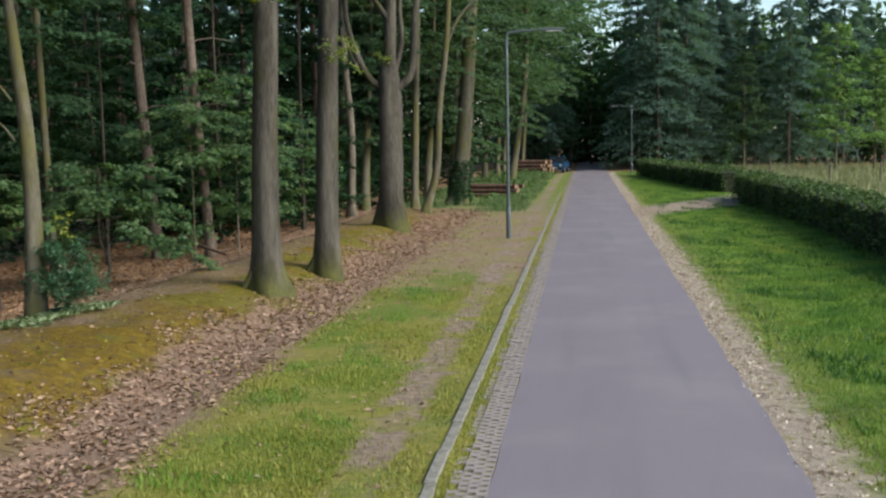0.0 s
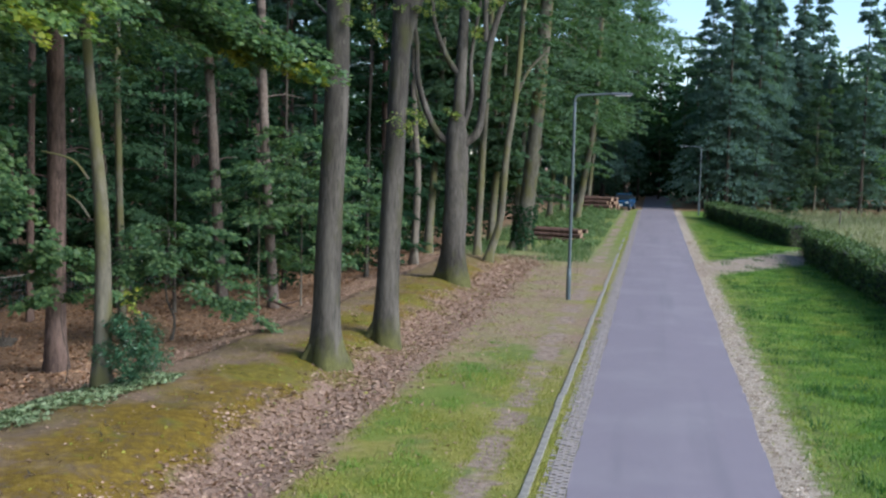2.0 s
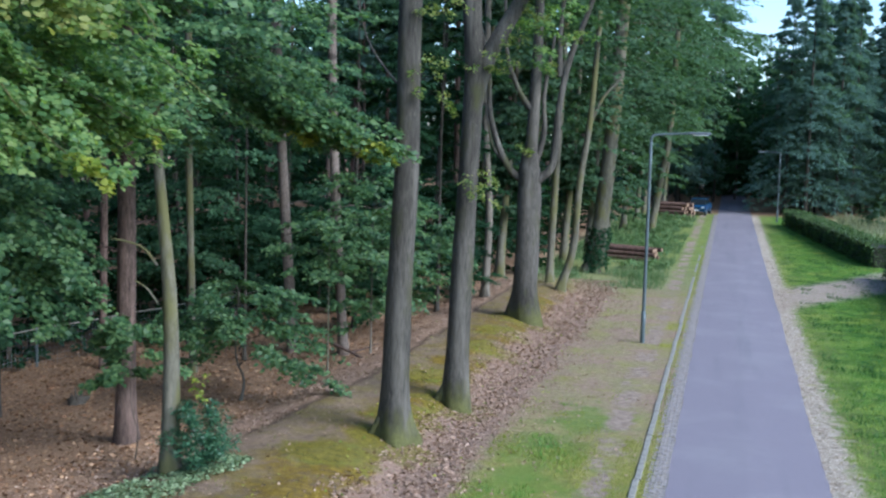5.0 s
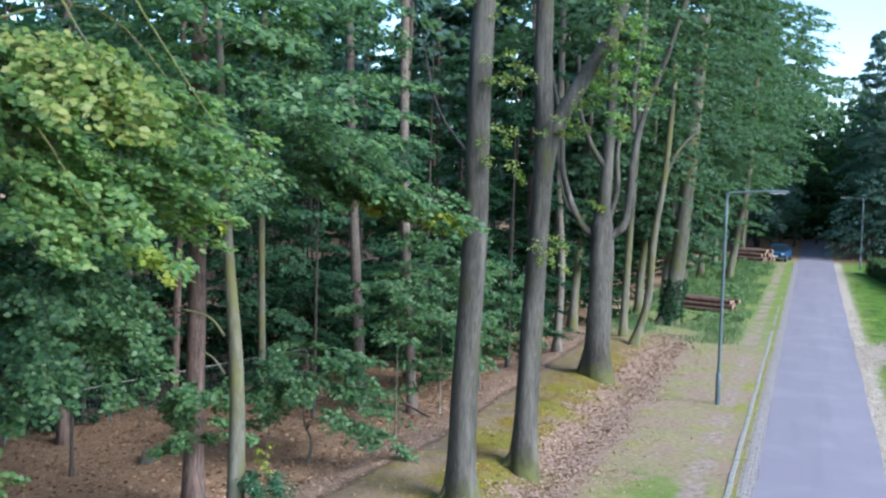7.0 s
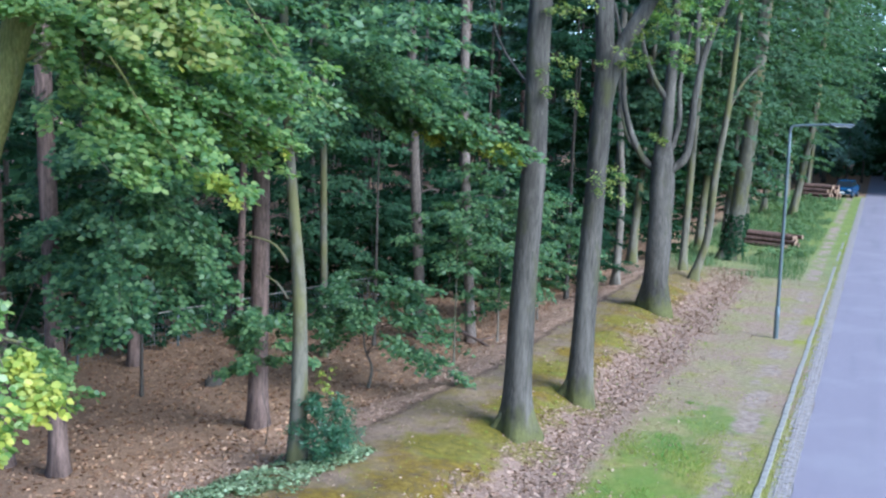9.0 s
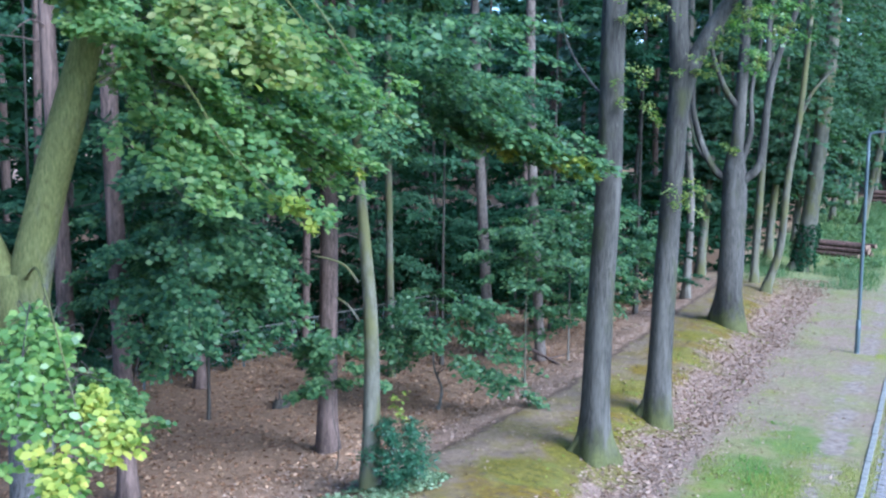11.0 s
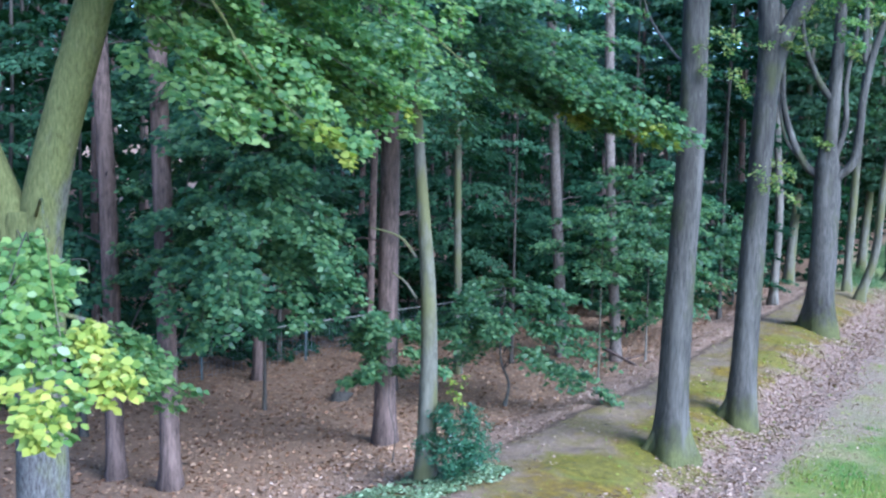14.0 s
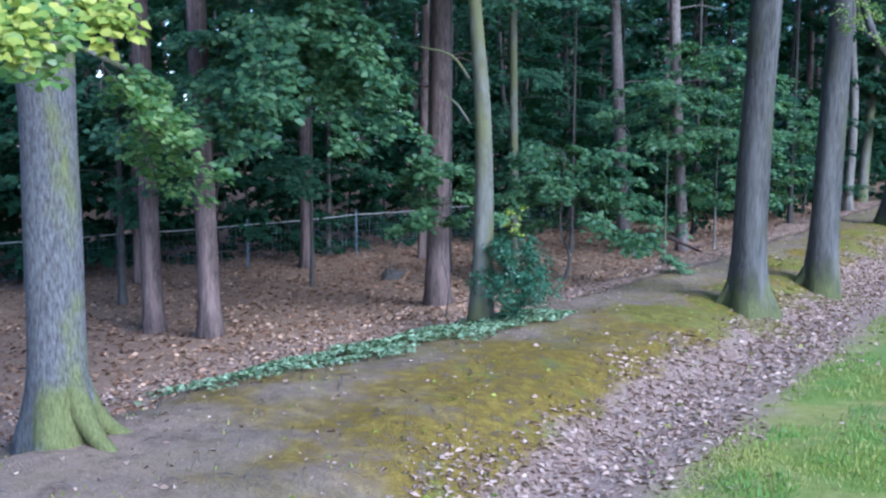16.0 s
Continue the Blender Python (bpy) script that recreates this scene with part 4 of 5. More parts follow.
slim = beech_sprays(-7.95, 16.0, "slender beech with smooth grey-green trunk and wide leaf sprays", 13, 0.155, 5.5, 9.2, 3.5, 64, 20, 20, 0.115, None, 3.14, (-0.75, 0.1), LEAF, BARK_SLIM)
part("stub_branch", tubes("stub_branch", [tube([(-0.22, 0, 3.3), (-0.42, -0.15, 3.6), (-0.85, -0.3, 3.72)], 0.024, 0.01, 6, 4)], BARK_SLIM), slim, "pale dead side branch")
part("stub_branch", tubes("stub_branch", [tube([(-0.2, 0, 2.7), (-0.33, -0.12, 2.95), (-0.5, -0.2, 3.08)], 0.02, 0.009, 6, 4)], BARK_SLIM), slim, "pale dead side branch")
W = toward((-0.3, 0, 6.6), ((2.75, 1.95, 5.4), (2.5, 2.1, 5.5), (2.1, 1.6, 5.6), (1.6, 1.4, 5.75), (2.3, 1.2, 5.6), (1.3, -2.4, 6.3), (1.85, -0.7, 6.35), (1.0, -3.2, 5.8), (1.7, 0.4, 6.0)), 4, (0.35, 0.35, 0.16), 0.22, 0.35, 0.3)
part("side_foliage", quads("side_foliage", sprays(rng, *W, 18, 14, 0.105, 0.22, 0.34, 0.35, light=OPEN), LEAF), slim, "beech leaves on long low boughs")
part("twigwork", tubes("twigwork", twig_tubes(W, 0.006, 2, 0.22, 0.02), BARK_SHADE), slim)
W = toward((1.0, 0.8, 5.9), ((2.85, 2.0, 5.35), (2.6, 1.9, 5.45), (2.2, 1.6, 5.55), (1.8, 1.4, 5.6), (3.0, 1.8, 5.3)), 3, (0.1, 0.1, 0.05), 0.2, 0.7, 0.3)
part("yellow_foliage", quads("yellow_foliage", sprays(rng, *W, 8, 10, 0.1, 0.22, 0.3), LEAF_YELLOW), slim, "yellowing beech leaves at the bough tips")
low = beech_sprays(-11.58, 14.75, "beech with low hanging sprays above the leaf litter", 9, 0.02, 3.3, 6.8, 1.8, 50, 18, 18, 0.105, lean=(0.7, 1.8), leaf=LEAF)
W = toward((0.5, 0.4, 5.0), ((2.75, -1.4, 3.2), (2.55, -0.1, 3.4), (2.2, -0.7, 4.3), (2.6, -0.9, 4.9), (2.0, -1.2, 2.6), (2.3, 0.4, 2.7), (1.4, -0.8, 3.2), (1.6, 0.6, 4.2)), 4, (0.45, 0.55, 0.36), 0.3, 0.4)
part("side_foliage", quads("side_foliage", sprays(rng, *W, 17, 15, 0.105, 0.3, 0.36, 0.4, 0.68, light=OPEN), LEAF), low, "hanging green beech leaves")
part("twigwork", tubes("twigwork", twig_tubes(W, 0.006, 2, 0.3, 0.02), BARK_SHADE), low)
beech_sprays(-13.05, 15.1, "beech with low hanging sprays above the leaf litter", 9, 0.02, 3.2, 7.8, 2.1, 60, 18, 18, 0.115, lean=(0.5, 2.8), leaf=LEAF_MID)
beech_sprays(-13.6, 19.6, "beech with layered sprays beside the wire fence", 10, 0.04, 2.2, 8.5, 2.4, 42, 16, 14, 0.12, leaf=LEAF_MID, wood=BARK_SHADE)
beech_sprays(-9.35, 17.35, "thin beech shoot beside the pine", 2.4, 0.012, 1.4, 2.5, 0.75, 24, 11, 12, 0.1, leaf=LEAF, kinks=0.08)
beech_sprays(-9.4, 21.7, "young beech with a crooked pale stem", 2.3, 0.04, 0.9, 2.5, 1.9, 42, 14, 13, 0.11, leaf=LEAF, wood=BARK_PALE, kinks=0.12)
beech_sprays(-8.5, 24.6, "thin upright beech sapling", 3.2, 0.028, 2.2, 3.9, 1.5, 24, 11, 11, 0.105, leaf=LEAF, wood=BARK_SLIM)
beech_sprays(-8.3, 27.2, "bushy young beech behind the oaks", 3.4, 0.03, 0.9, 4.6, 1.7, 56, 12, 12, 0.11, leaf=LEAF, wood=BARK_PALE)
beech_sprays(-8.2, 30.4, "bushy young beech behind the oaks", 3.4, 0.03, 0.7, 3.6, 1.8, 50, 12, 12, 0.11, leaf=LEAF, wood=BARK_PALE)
# Beeches farther in: the wood's shade is put into their leaf colour.
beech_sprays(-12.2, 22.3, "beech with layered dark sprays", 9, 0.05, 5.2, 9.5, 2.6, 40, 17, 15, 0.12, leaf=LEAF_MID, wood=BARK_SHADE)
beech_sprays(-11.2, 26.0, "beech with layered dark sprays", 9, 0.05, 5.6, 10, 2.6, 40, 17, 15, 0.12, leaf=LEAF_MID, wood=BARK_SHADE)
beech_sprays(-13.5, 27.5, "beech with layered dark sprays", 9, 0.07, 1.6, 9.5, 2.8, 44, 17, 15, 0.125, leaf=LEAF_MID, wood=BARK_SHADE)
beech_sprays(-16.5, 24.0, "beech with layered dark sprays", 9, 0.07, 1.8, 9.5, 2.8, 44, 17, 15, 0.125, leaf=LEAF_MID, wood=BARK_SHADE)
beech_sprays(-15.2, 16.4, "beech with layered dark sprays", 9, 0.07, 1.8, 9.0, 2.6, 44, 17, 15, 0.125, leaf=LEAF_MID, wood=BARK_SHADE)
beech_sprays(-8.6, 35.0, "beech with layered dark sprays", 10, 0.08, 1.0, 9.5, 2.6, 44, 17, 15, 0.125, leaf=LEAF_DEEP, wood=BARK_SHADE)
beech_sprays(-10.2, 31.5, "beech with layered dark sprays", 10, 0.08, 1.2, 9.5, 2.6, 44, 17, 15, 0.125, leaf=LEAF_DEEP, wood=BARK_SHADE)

# leafy shrub round the foot of the slender beech
bush = tree("shrub", -7.48, 16.05, "dark green leafy shrub at the foot of a beech", "shrub")
W = whorl(rng, 70, 0.02, 1.05, 0.74, None, 3.14, 0.15, 0.6)
W = (W[0], W[1], W[2] + 0.7, W[3])
part("stemwork", tubes("stemwork", twig_tubes(W, 0.012, 3, 0.0), BARK_SLIM), bush)
part("foliage", quads("foliage", sprays(rng, *W, 9, 9, 0.06, 0.1, 0.4, 0.45, 0.45), LEAF_SHRUB), bush)
W = whorl(rng, 5, 1.1, 1.5, 0.25, None, 3.14, 0.2, 0.3)
W = (W[0], W[1], W[2] + 0.9, W[3])
part("tip_growth", quads("tip_growth", sprays(rng, *W, 5, 4, 0.06, 0.1, 0.5, 0.8), LEAF_YELLOW), bush, "yellow-green shoot tips")


# ---- deeper forest: repeats of a few grown forms ----
def forest_form(kind, seed):
    r = np.random.default_rng(seed)
    t = tagged(new(kind))
    if kind == "forest_pine":
        part("trunk", tubes("trunk", [tube([(0, 0, -0.3), (0, 0, 1), (r.uniform(-.2, .2), 0, 6), (r.uniform(-.4, .4), 0.1, 15)], r.uniform(0.11, 0.19), 0.08, 9, 5, 0.03, 0.3, r)], BARK_PINE), t)
        W = whorl(r, 36, 9.0, 15.5, 3.2, None, 3.14, 0.05, 0.4)
        part("branchwork", tubes("branchwork", twig_tubes(W, 0.02, 3, 0.1), BARK_PINE), t)
        part("crown", quads("crown", sprays(r, *W, 9, 5, 0.5, 0.15, 0.5, 0.6), NEEDLE), t)
        tagged(t, "bare-stemmed forest pine with a high dark crown", "tree", "forest pines")
    elif kind == "forest_beech":
        part("trunk", tubes("trunk", [tube([(0, 0, -0.3), (0.05, 0, 2), (r.uniform(-.3, .3), 0, 6), (r.uniform(-.5, .5), 0.1, 11)], r.uniform(0.05, 0.09), 0.03, 7, 5, 0.03, 0.3, r)], BARK_SHADE), t)
        W = whorl(r, 32, r.uniform(0.9, 2.6), 11, 2.7, None, 3.14, 0.1, 0.25)
        part("branchwork", tubes("branchwork", twig_tubes(W, 0.016, 3, 0.2), BARK_SHADE), t)
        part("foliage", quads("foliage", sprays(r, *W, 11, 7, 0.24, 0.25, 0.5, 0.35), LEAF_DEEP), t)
        tagged(t, "shaded forest beech with flat dark green layers", "tree", "forest beeches")
    elif kind == "forest_shrub":
        part("stem", tubes("stem", [tube([(0, 0, -0.2), (0.1, 0, 1), (0.0, 0.1, 2.8)], 0.04, 0.015, 6, 3, 0.03, 0, r)], BARK_SHADE), t)
        W = whorl(r, 30, 0.1, 3.2, 1.35, None, 3.14, 0.1, 0.35)
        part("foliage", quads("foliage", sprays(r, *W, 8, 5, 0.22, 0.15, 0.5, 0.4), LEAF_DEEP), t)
        tagged(t, "dense dark green shrub in the forest shade", "shrub", "forest shrubs")
    else:
        h = 19
        part("trunk", tubes("trunk", [tube([(0, 0, -0.3), (0, 0, 6), (0, 0, h - 0.5)], 0.2, 0.03, 8, 5, 0.03, 0.3, r)], BARK_SHADE), t)
        fine = seed > 3
        n = 170 if fine else 115
        z = np.sort(r.uniform(1.6, h, n))
        A = r.uniform(-np.pi, np.pi, n)
        Ln = (0.25 + (h - z) * 0.23) * r.uniform(0.75, 1.15, n)
        Ln = np.minimum(Ln, 4.4 if fine else 3.7)
        W = (np.stack([A * 0, A * 0, z], 1), A, np.full(n, 0.05), Ln)
        part("branchwork", tubes("branchwork", twig_tubes(W, 0.014, 6, 0.3), BARK_SHADE), t)
        part("needle_foliage", quads("needle_foliage", (sprays(r, *W, 14, 8, 0.32, 0.42, 0.5, 0.5, 0.5) if fine else sprays(r, *W, 10, 8, 0.5, 0.4, 0.45, 0.5, 0.4)).reshape(-1, 4, 3)[:, 1:].reshape(-1, 3), NEEDLE, 3), t)
        tagged(t, "tall dark spruce with drooping branchwork", "tree", "spruces")
    return t


forms = {k: [forest_form(k, s) for s in (1, 2, 3)] for k in ("forest_pine", "forest_beech", "spruce_tree", "forest_shrub")}
used = {}


def plant(kind, x, y, size=1.0):
    """The first three stand as built, the others are copies."""
    i = used.get(kind, 0)
    used[kind] = i + 1
    form = forms[kind][i % 3]
    m = pose(x, y, float(ground_z(x, y)), 0, 0, random.uniform(0, 360))
    if i < 3:
        form.scale = (1, 1, 1)
        form.matrix_basis = m
        return
    c = copy_thing(form, m)
    c.scale = (size, size, size * random.uniform(0.92, 1.12))


random.seed(21)
spots = [(-10.02, 18.25), (-11.38, 14.38), (-12.85, 14.8), (-15.5, 21.9), (-13.1, 18.3), (-9.1, 27.4), (-10.5, 27.5)]


def free(x, y, gap):
    if any((x - a) ** 2 + (y - b) ** 2 < gap * gap for a, b in spots):
        return False
    spots.append((x, y))
    return True


# woodland on the bank side, thinner at its far edge
for kind, count, gap in (("forest_pine", 50, 2.4), ("forest_beech", 60, 1.8), ("spruce_tree", 8, 3.0), ("forest_shrub", 12, 2.0)):
    made = 0
    for _ in range(6000):
        if made == count:
            break
        y = random.uniform(2, 112)
        x = -random.uniform(10.5, 40)
        if y < 30 and x > -17.5 + (y < 20) * 0.5:
            continue
        if y < 24 and x > -21 and kind == "spruce_tree":
            continue
        if free(x, y, gap):
            plant(kind, x, y, random.uniform(0.85, 1.25))
            made += 1
# shrubs along the back of the fence and under the inner trees
for i in range(46):
    y = 4.0 + i * 0.84
    x = -19.6 + (y - 9.5) * 0.255 - random.uniform(1.0, 2.0)
    plant("forest_shrub", x, y, random.uniform(0.8, 1.25))
for i in range(40):
    x, y = -random.uniform(8.8, 17), random.uniform(31, 47)
    if free(x, y, 1.5):
        plant("forest_shrub", x, y, random.uniform(0.5, 1.1))
for i in range(34):
    x, y = -random.uniform(7.6, 13.5), random.uniform(44, 84)
    if free(x, y, 1.5):
        plant("forest_shrub", x, y, random.uniform(0.6, 1.2))
for i in range(9):
    x, y = -random.uniform(11, 19), random.uniform(33, 78)
    if free(x, y, 2.2):
        plant("spruce_tree", x, y, random.uniform(0.7, 0.95))
# the wood that closes the lane's far end
for i in range(34):
    x, y = random.uniform(-16, 16), random.uniform(101, 150)
    if abs(x - 0.8) < 2.6 and y < 124:
        x += 5.5 * (1 if x > 0.8 else -1)
    if free(x, y, 2.0):
        plant(("forest_beech", "spruce_tree", "spruce_tree")[i % 3], x, y, random.uniform(1.0, 1.4) * (1.0 if x < 2 else 0.78))
# belt of spruces beyond the meadow
for i in range(16):
    x, y = random.uniform(8, 62), random.uniform(104, 132)
    if free(x, y, 3.2):
        plant("spruce_tree" if i % 4 else "forest_beech", x, y, random.uniform(0.55, 0.78) if i % 4 else 1.15)
edge_spruces = []
for x, y, s in ((4.9, 100, 1.0), (17.8, 101, 1.15), (7.7, 103, 1.12), (10.4, 102, 0.98), (12.9, 107, 0.85), (6.4, 97, 1.04), (8.9, 99, 0.98), (11.5, 105, 0.8), (20.4, 106, 1.0), (15.4, 104, 0.72), (23.0, 104, 1.05), (31, 108, 0.85), (26.5, 112, 0.9)):
    i = len(edge_spruces)
    if i < 2:
        edge_spruces.append(forest_form("spruce_tree", 4 + i))
        edge_spruces[i].matrix_basis = pose(x, y, float(ground_z(x, y)), 0, 0, 140 * i)
    else:
        c = copy_thing(edge_spruces[i % 2], pose(x, y, float(ground_z(x, y)), 0, 0, random.uniform(0, 360)))
        c.scale = (s, s, s)
        edge_spruces.append(c)
# rounder crowns behind them, and the trees that roof the lane's far end
for x, y, s in ((11.5, 113, 1.35), (14.5, 111, 1.3), (17.0, 115, 1.35), (22.5, 112, 1.2), (25.5, 110, 1.15), (28.5, 113, 1.2), (33, 112, 1.15), (37, 110, 1.15), (42, 112, 1.2), (-2.4, 108, 1.5), (4.4, 109, 1.45), (-1.2, 115, 1.5), (3.2, 117, 1.5), (0.9, 121, 1.4), (5.5, 114, 1.5), (-3.5, 119, 1.4), (-11.9, 47.5, 1.3), (-13.7, 49.4, 1.35), (-12.6, 53.5, 1.3), (-24.5, 22.5, 1.3), (-26.0, 26.5, 1.35), (-23.5, 19.0, 1.25), (-27.5, 31.0, 1.4)):
    plant("forest_beech", x, y, s)


# ---- broad trees that overhang the lane ----
def roadside(x, y, seed, reach, height=17, material=LEAF_ROAD, low=1.6, n=125):
    r = np.random.default_rng(seed)
    t = tree("roadside_tree", x, y, "broad grey-green roadside tree that overhangs the lane", "tree", "trees overhanging the lane")
    part("trunk", tubes("trunk", [tube([(0, 0, -0.3), (0.1, 0, 2), (0.4, 0, 7), (0.6, 0, height)], 0.22, 0.05, 9, 5, 0.04, 0.4, r)], BARK_SLIM), t)
    z = r.uniform(low, height, n)
    A = r.uniform(-np.pi, np.pi, n)
    toward = 0.55 + 0.45 * np.cos(A)
    Ln = reach * (0.25 + 0.75 * np.clip((z - 4.5) / 8, 0, 1)) * (0.38 + 0.65 * toward ** 1.5) * r.uniform(0.7, 1.1, n) * (1 - 0.5 * np.clip((z - 12) / 8, 0, 1))
    W = (np.stack([0.05 * z, 0 * z, z], 1), A, r.uniform(0.0, 0.35, n), Ln)
    part("branchwork", tubes("branchwork", twig_tubes(W, 0.02, 3, 0.3), BARK_SLIM), t)
    part("crown", quads("crown", sprays(r, *W, 14, 10, 0.25, 0.35, 0.42, 0.5, light=OPEN), material), t)
    return t


# Crowns farther along beside the lane get the leaf colour with sunlight in it.
for i, (x, y, reach, low) in enumerate(((-8.6, 45, 3.6, 2.5), (-7.0, 52, 5.6, 2.4), (-6.6, 58, 7.0, 2.0), (-6.4, 65, 8.0, 1.6), (-6.2, 73, 8.8, 2.6), (-6.0, 81, 9.3, 4.5), (-6.0, 88, 9.6, 5.5), (-5.0, 96, 9.8, 6.0), (-10.5, 49, 4, 1.5), (-10.5, 63, 4, 1.5), (-11, 78, 4, 1.5))):
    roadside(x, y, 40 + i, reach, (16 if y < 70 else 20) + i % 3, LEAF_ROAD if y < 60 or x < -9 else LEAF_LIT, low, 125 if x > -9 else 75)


# ---- trees on the meadow ----
def young_tree(x, y, h, seed, material=LEAF_YOUNG, reach=2.0, label="young light-green broadleaf tree in the meadow"):
    r = np.random.default_rng(seed)
    t = tree("young_tree", x, y, label, "tree", "young meadow trees")
    part("trunk", tubes("trunk", [tube([(0, 0, -0.2), (0.03, 0, h * 0.3), (0, 0.05, h * 0.95)], 0.09, 0.02, 8, 5, 0.03, 0.3, r)], BARK_SLIM), t)
    W = whorl(r, 80, h * 0.2, h * 0.97, reach, None, 3.14, 0.05, 0.6)
    W = (W[0], W[1], W[2] + 0.35, W[3])
    part("branchwork", tubes("branchwork", twig_tubes(W, 0.014, 2, 0.05), BARK_SLIM), t)
    part("crown", quads("crown", sprays(r, *W, 11, 8, 0.2, 0.15, 0.45, 0.7), material), t)


young_tree(17.0, 78.5, 10.2, 71, LEAF_YOUNG, 2.9)
young_tree(20.6, 83.0, 8.8, 72, LEAF_YOUNG, 2.8)
young_tree(13.5, 97.0, 9.8, 73, LEAF_ROAD, 3.0, "small dark-stemmed tree at the meadow's edge")
young_tree(22.5, 88.0, 8.0, 74, LEAF_YOUNG, 2.2)
shrub2 = tree("shrub", 10.8, 88, "round grey-green shrub behind the hedge", "shrub")
W = whorl(rng, 40, 0.2, 2.2, 1.2, None, 3.14, 0.1, 0.4)
part("foliage", quads("foliage", sprays(rng, *W, 9, 8, 0.15, 0.1, 0.5, 0.5), LEAF_ROAD), shrub2)


# ---- hedges ----
def hedge(points, width, height, count, seed, label):
    """A clipped hedge along a line: solid dark box for the shaded inside, leaves over top and sides."""
    r = np.random.default_rng(seed)
    a, b = (np.array(p, float) for p in points)
    d = b - a
    ln = np.linalg.norm(d)
    d /= ln
    s = np.array([-d[1], d[0]])
    h = tagged(new("hedge"), label, "hedge", "clipped hedges")
    h.location = (*a, float(ground_z(*a)) - 0.02)
    # Near-black box: the shade between the leaves is put into its colour.
    bm = bmesh.new()
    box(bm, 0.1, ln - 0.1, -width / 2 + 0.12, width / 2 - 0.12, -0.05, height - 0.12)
    core = part("dark_core", bm_mesh("dark_core", bm, CORE), h)
    core.rotation_euler = (0, 0, math.atan2(d[1], d[0]))
    u = r.uniform(0, ln, count)
    side = r.choice(4, count, p=(0.37, 0.37, 0.24, 0.02))
    w = np.where(side == 0, -width / 2, np.where(side == 1, width / 2, r.uniform(-width / 2, width / 2, count)))
    z = np.where(side < 2, r.uniform(0.0, height, count), np.where(side == 2, height, r.uniform(0, height, count)))
    u = np.where(side == 3, r.choice([0.0, ln], count), u)
    bulge = 0.06 * np.sin(u * 1.9 + seed) + 0.05 * np.sin(u * 4.7 + z * 3) - 0.1 * (z / height) * (side < 2)
    w = w + np.sign(w) * bulge * (side < 2) + r.normal(0, 0.05, count)
    z = z + (side == 2) * (0.05 * np.sin(u * 2.3) + np.abs(r.normal(0, 0.06, count))) + r.normal(0, 0.02, count)
    P = np.stack([d[0] * u + s[0] * w, d[1] * u + s[1] * w, np.maximum(z, 0.02)], 1)
    nrm = np.where((side == 2)[:, None], np.array([[0, 0, 1.0]]), np.sign(w)[:, None] * np.array([[s[0], s[1], 0.25]]))
    V = leaf_faces(P, r.normal(0, 1, P.shape), nrm + r.normal(0, 0.45, P.shape), r.uniform(0.07, 0.14, count))
    part("foliage", quads("foliage", V, LEAF_HEDGE), h)


hedge(((7.75, 4.0), (7.5, 51.5)), 1.2, 1.15, 34000, 5, "long clipped dark green hedge beside the lawn")
hedge(((7.55, 56.6), (4.7, 84.0)), 1.2, 1.1, 16000, 6, "clipped dark green hedge beyond the field path")


# ---- street lamps ----
def street_lamp(x, y, height, turn):
    t = tagged(new("street_lamp"), "slim dark grey street lamp with a long bent arm", "street lamp", "street lamps")
    t.matrix_basis = pose(x, y, float(ground_z(x, y)), 0, 0, turn)
    part("base_sleeve", tubes("base_sleeve", [tube([(0, 0, -0.2), (0, 0, 0.3), (0, 0, 0.9)], 0.068, 0.066, 12, 2, 0)], STEEL), t)
    part("pole", tubes("pole", [tube([(0, 0, 0.9), (0, 0, height * 0.6), (0, 0, height - 0.2)], 0.05, 0.04, 12, 3, 0)], STEEL), t)
    part("arm", tubes("arm", [tube([(0, 0, height - 0.22), (0.01, 0, height - 0.08), (0.1, 0, height), (0.55, 0, height + 0.04), (1.05, 0, height + 0.07)], 0.038, 0.03, 10, 5, 0)], STEEL), t)
    bm = bmesh.new()
    box(bm, 1.0, 1.62, -0.075, 0.075, height + 0.03, height + 0.11, 0.025)
    head = part("lamp_head", bm_mesh("lamp_head", bm, LAMPHEAD), t)
    bm = bmesh.new()
    box(bm, 1.12, 1.56, -0.055, 0.055, height + 0.012, height + 0.034, 0.008)
    part("lens", bm_mesh("lens", bm, LENS), head, "frosted cover")


street_lamp(-1.87, 32.17, 5.83, 8)
street_lamp(3.84, 87.5, 5.15, 176)


# ---- wire fence in the wood ----
fence = tagged(new("wire_fence"), "low mesh fence with a pale top rail and grey posts", "fence")
fa, fb = np.array([-19.6, 9.5]), np.array([-13.6, 33.0])
n_posts = 9
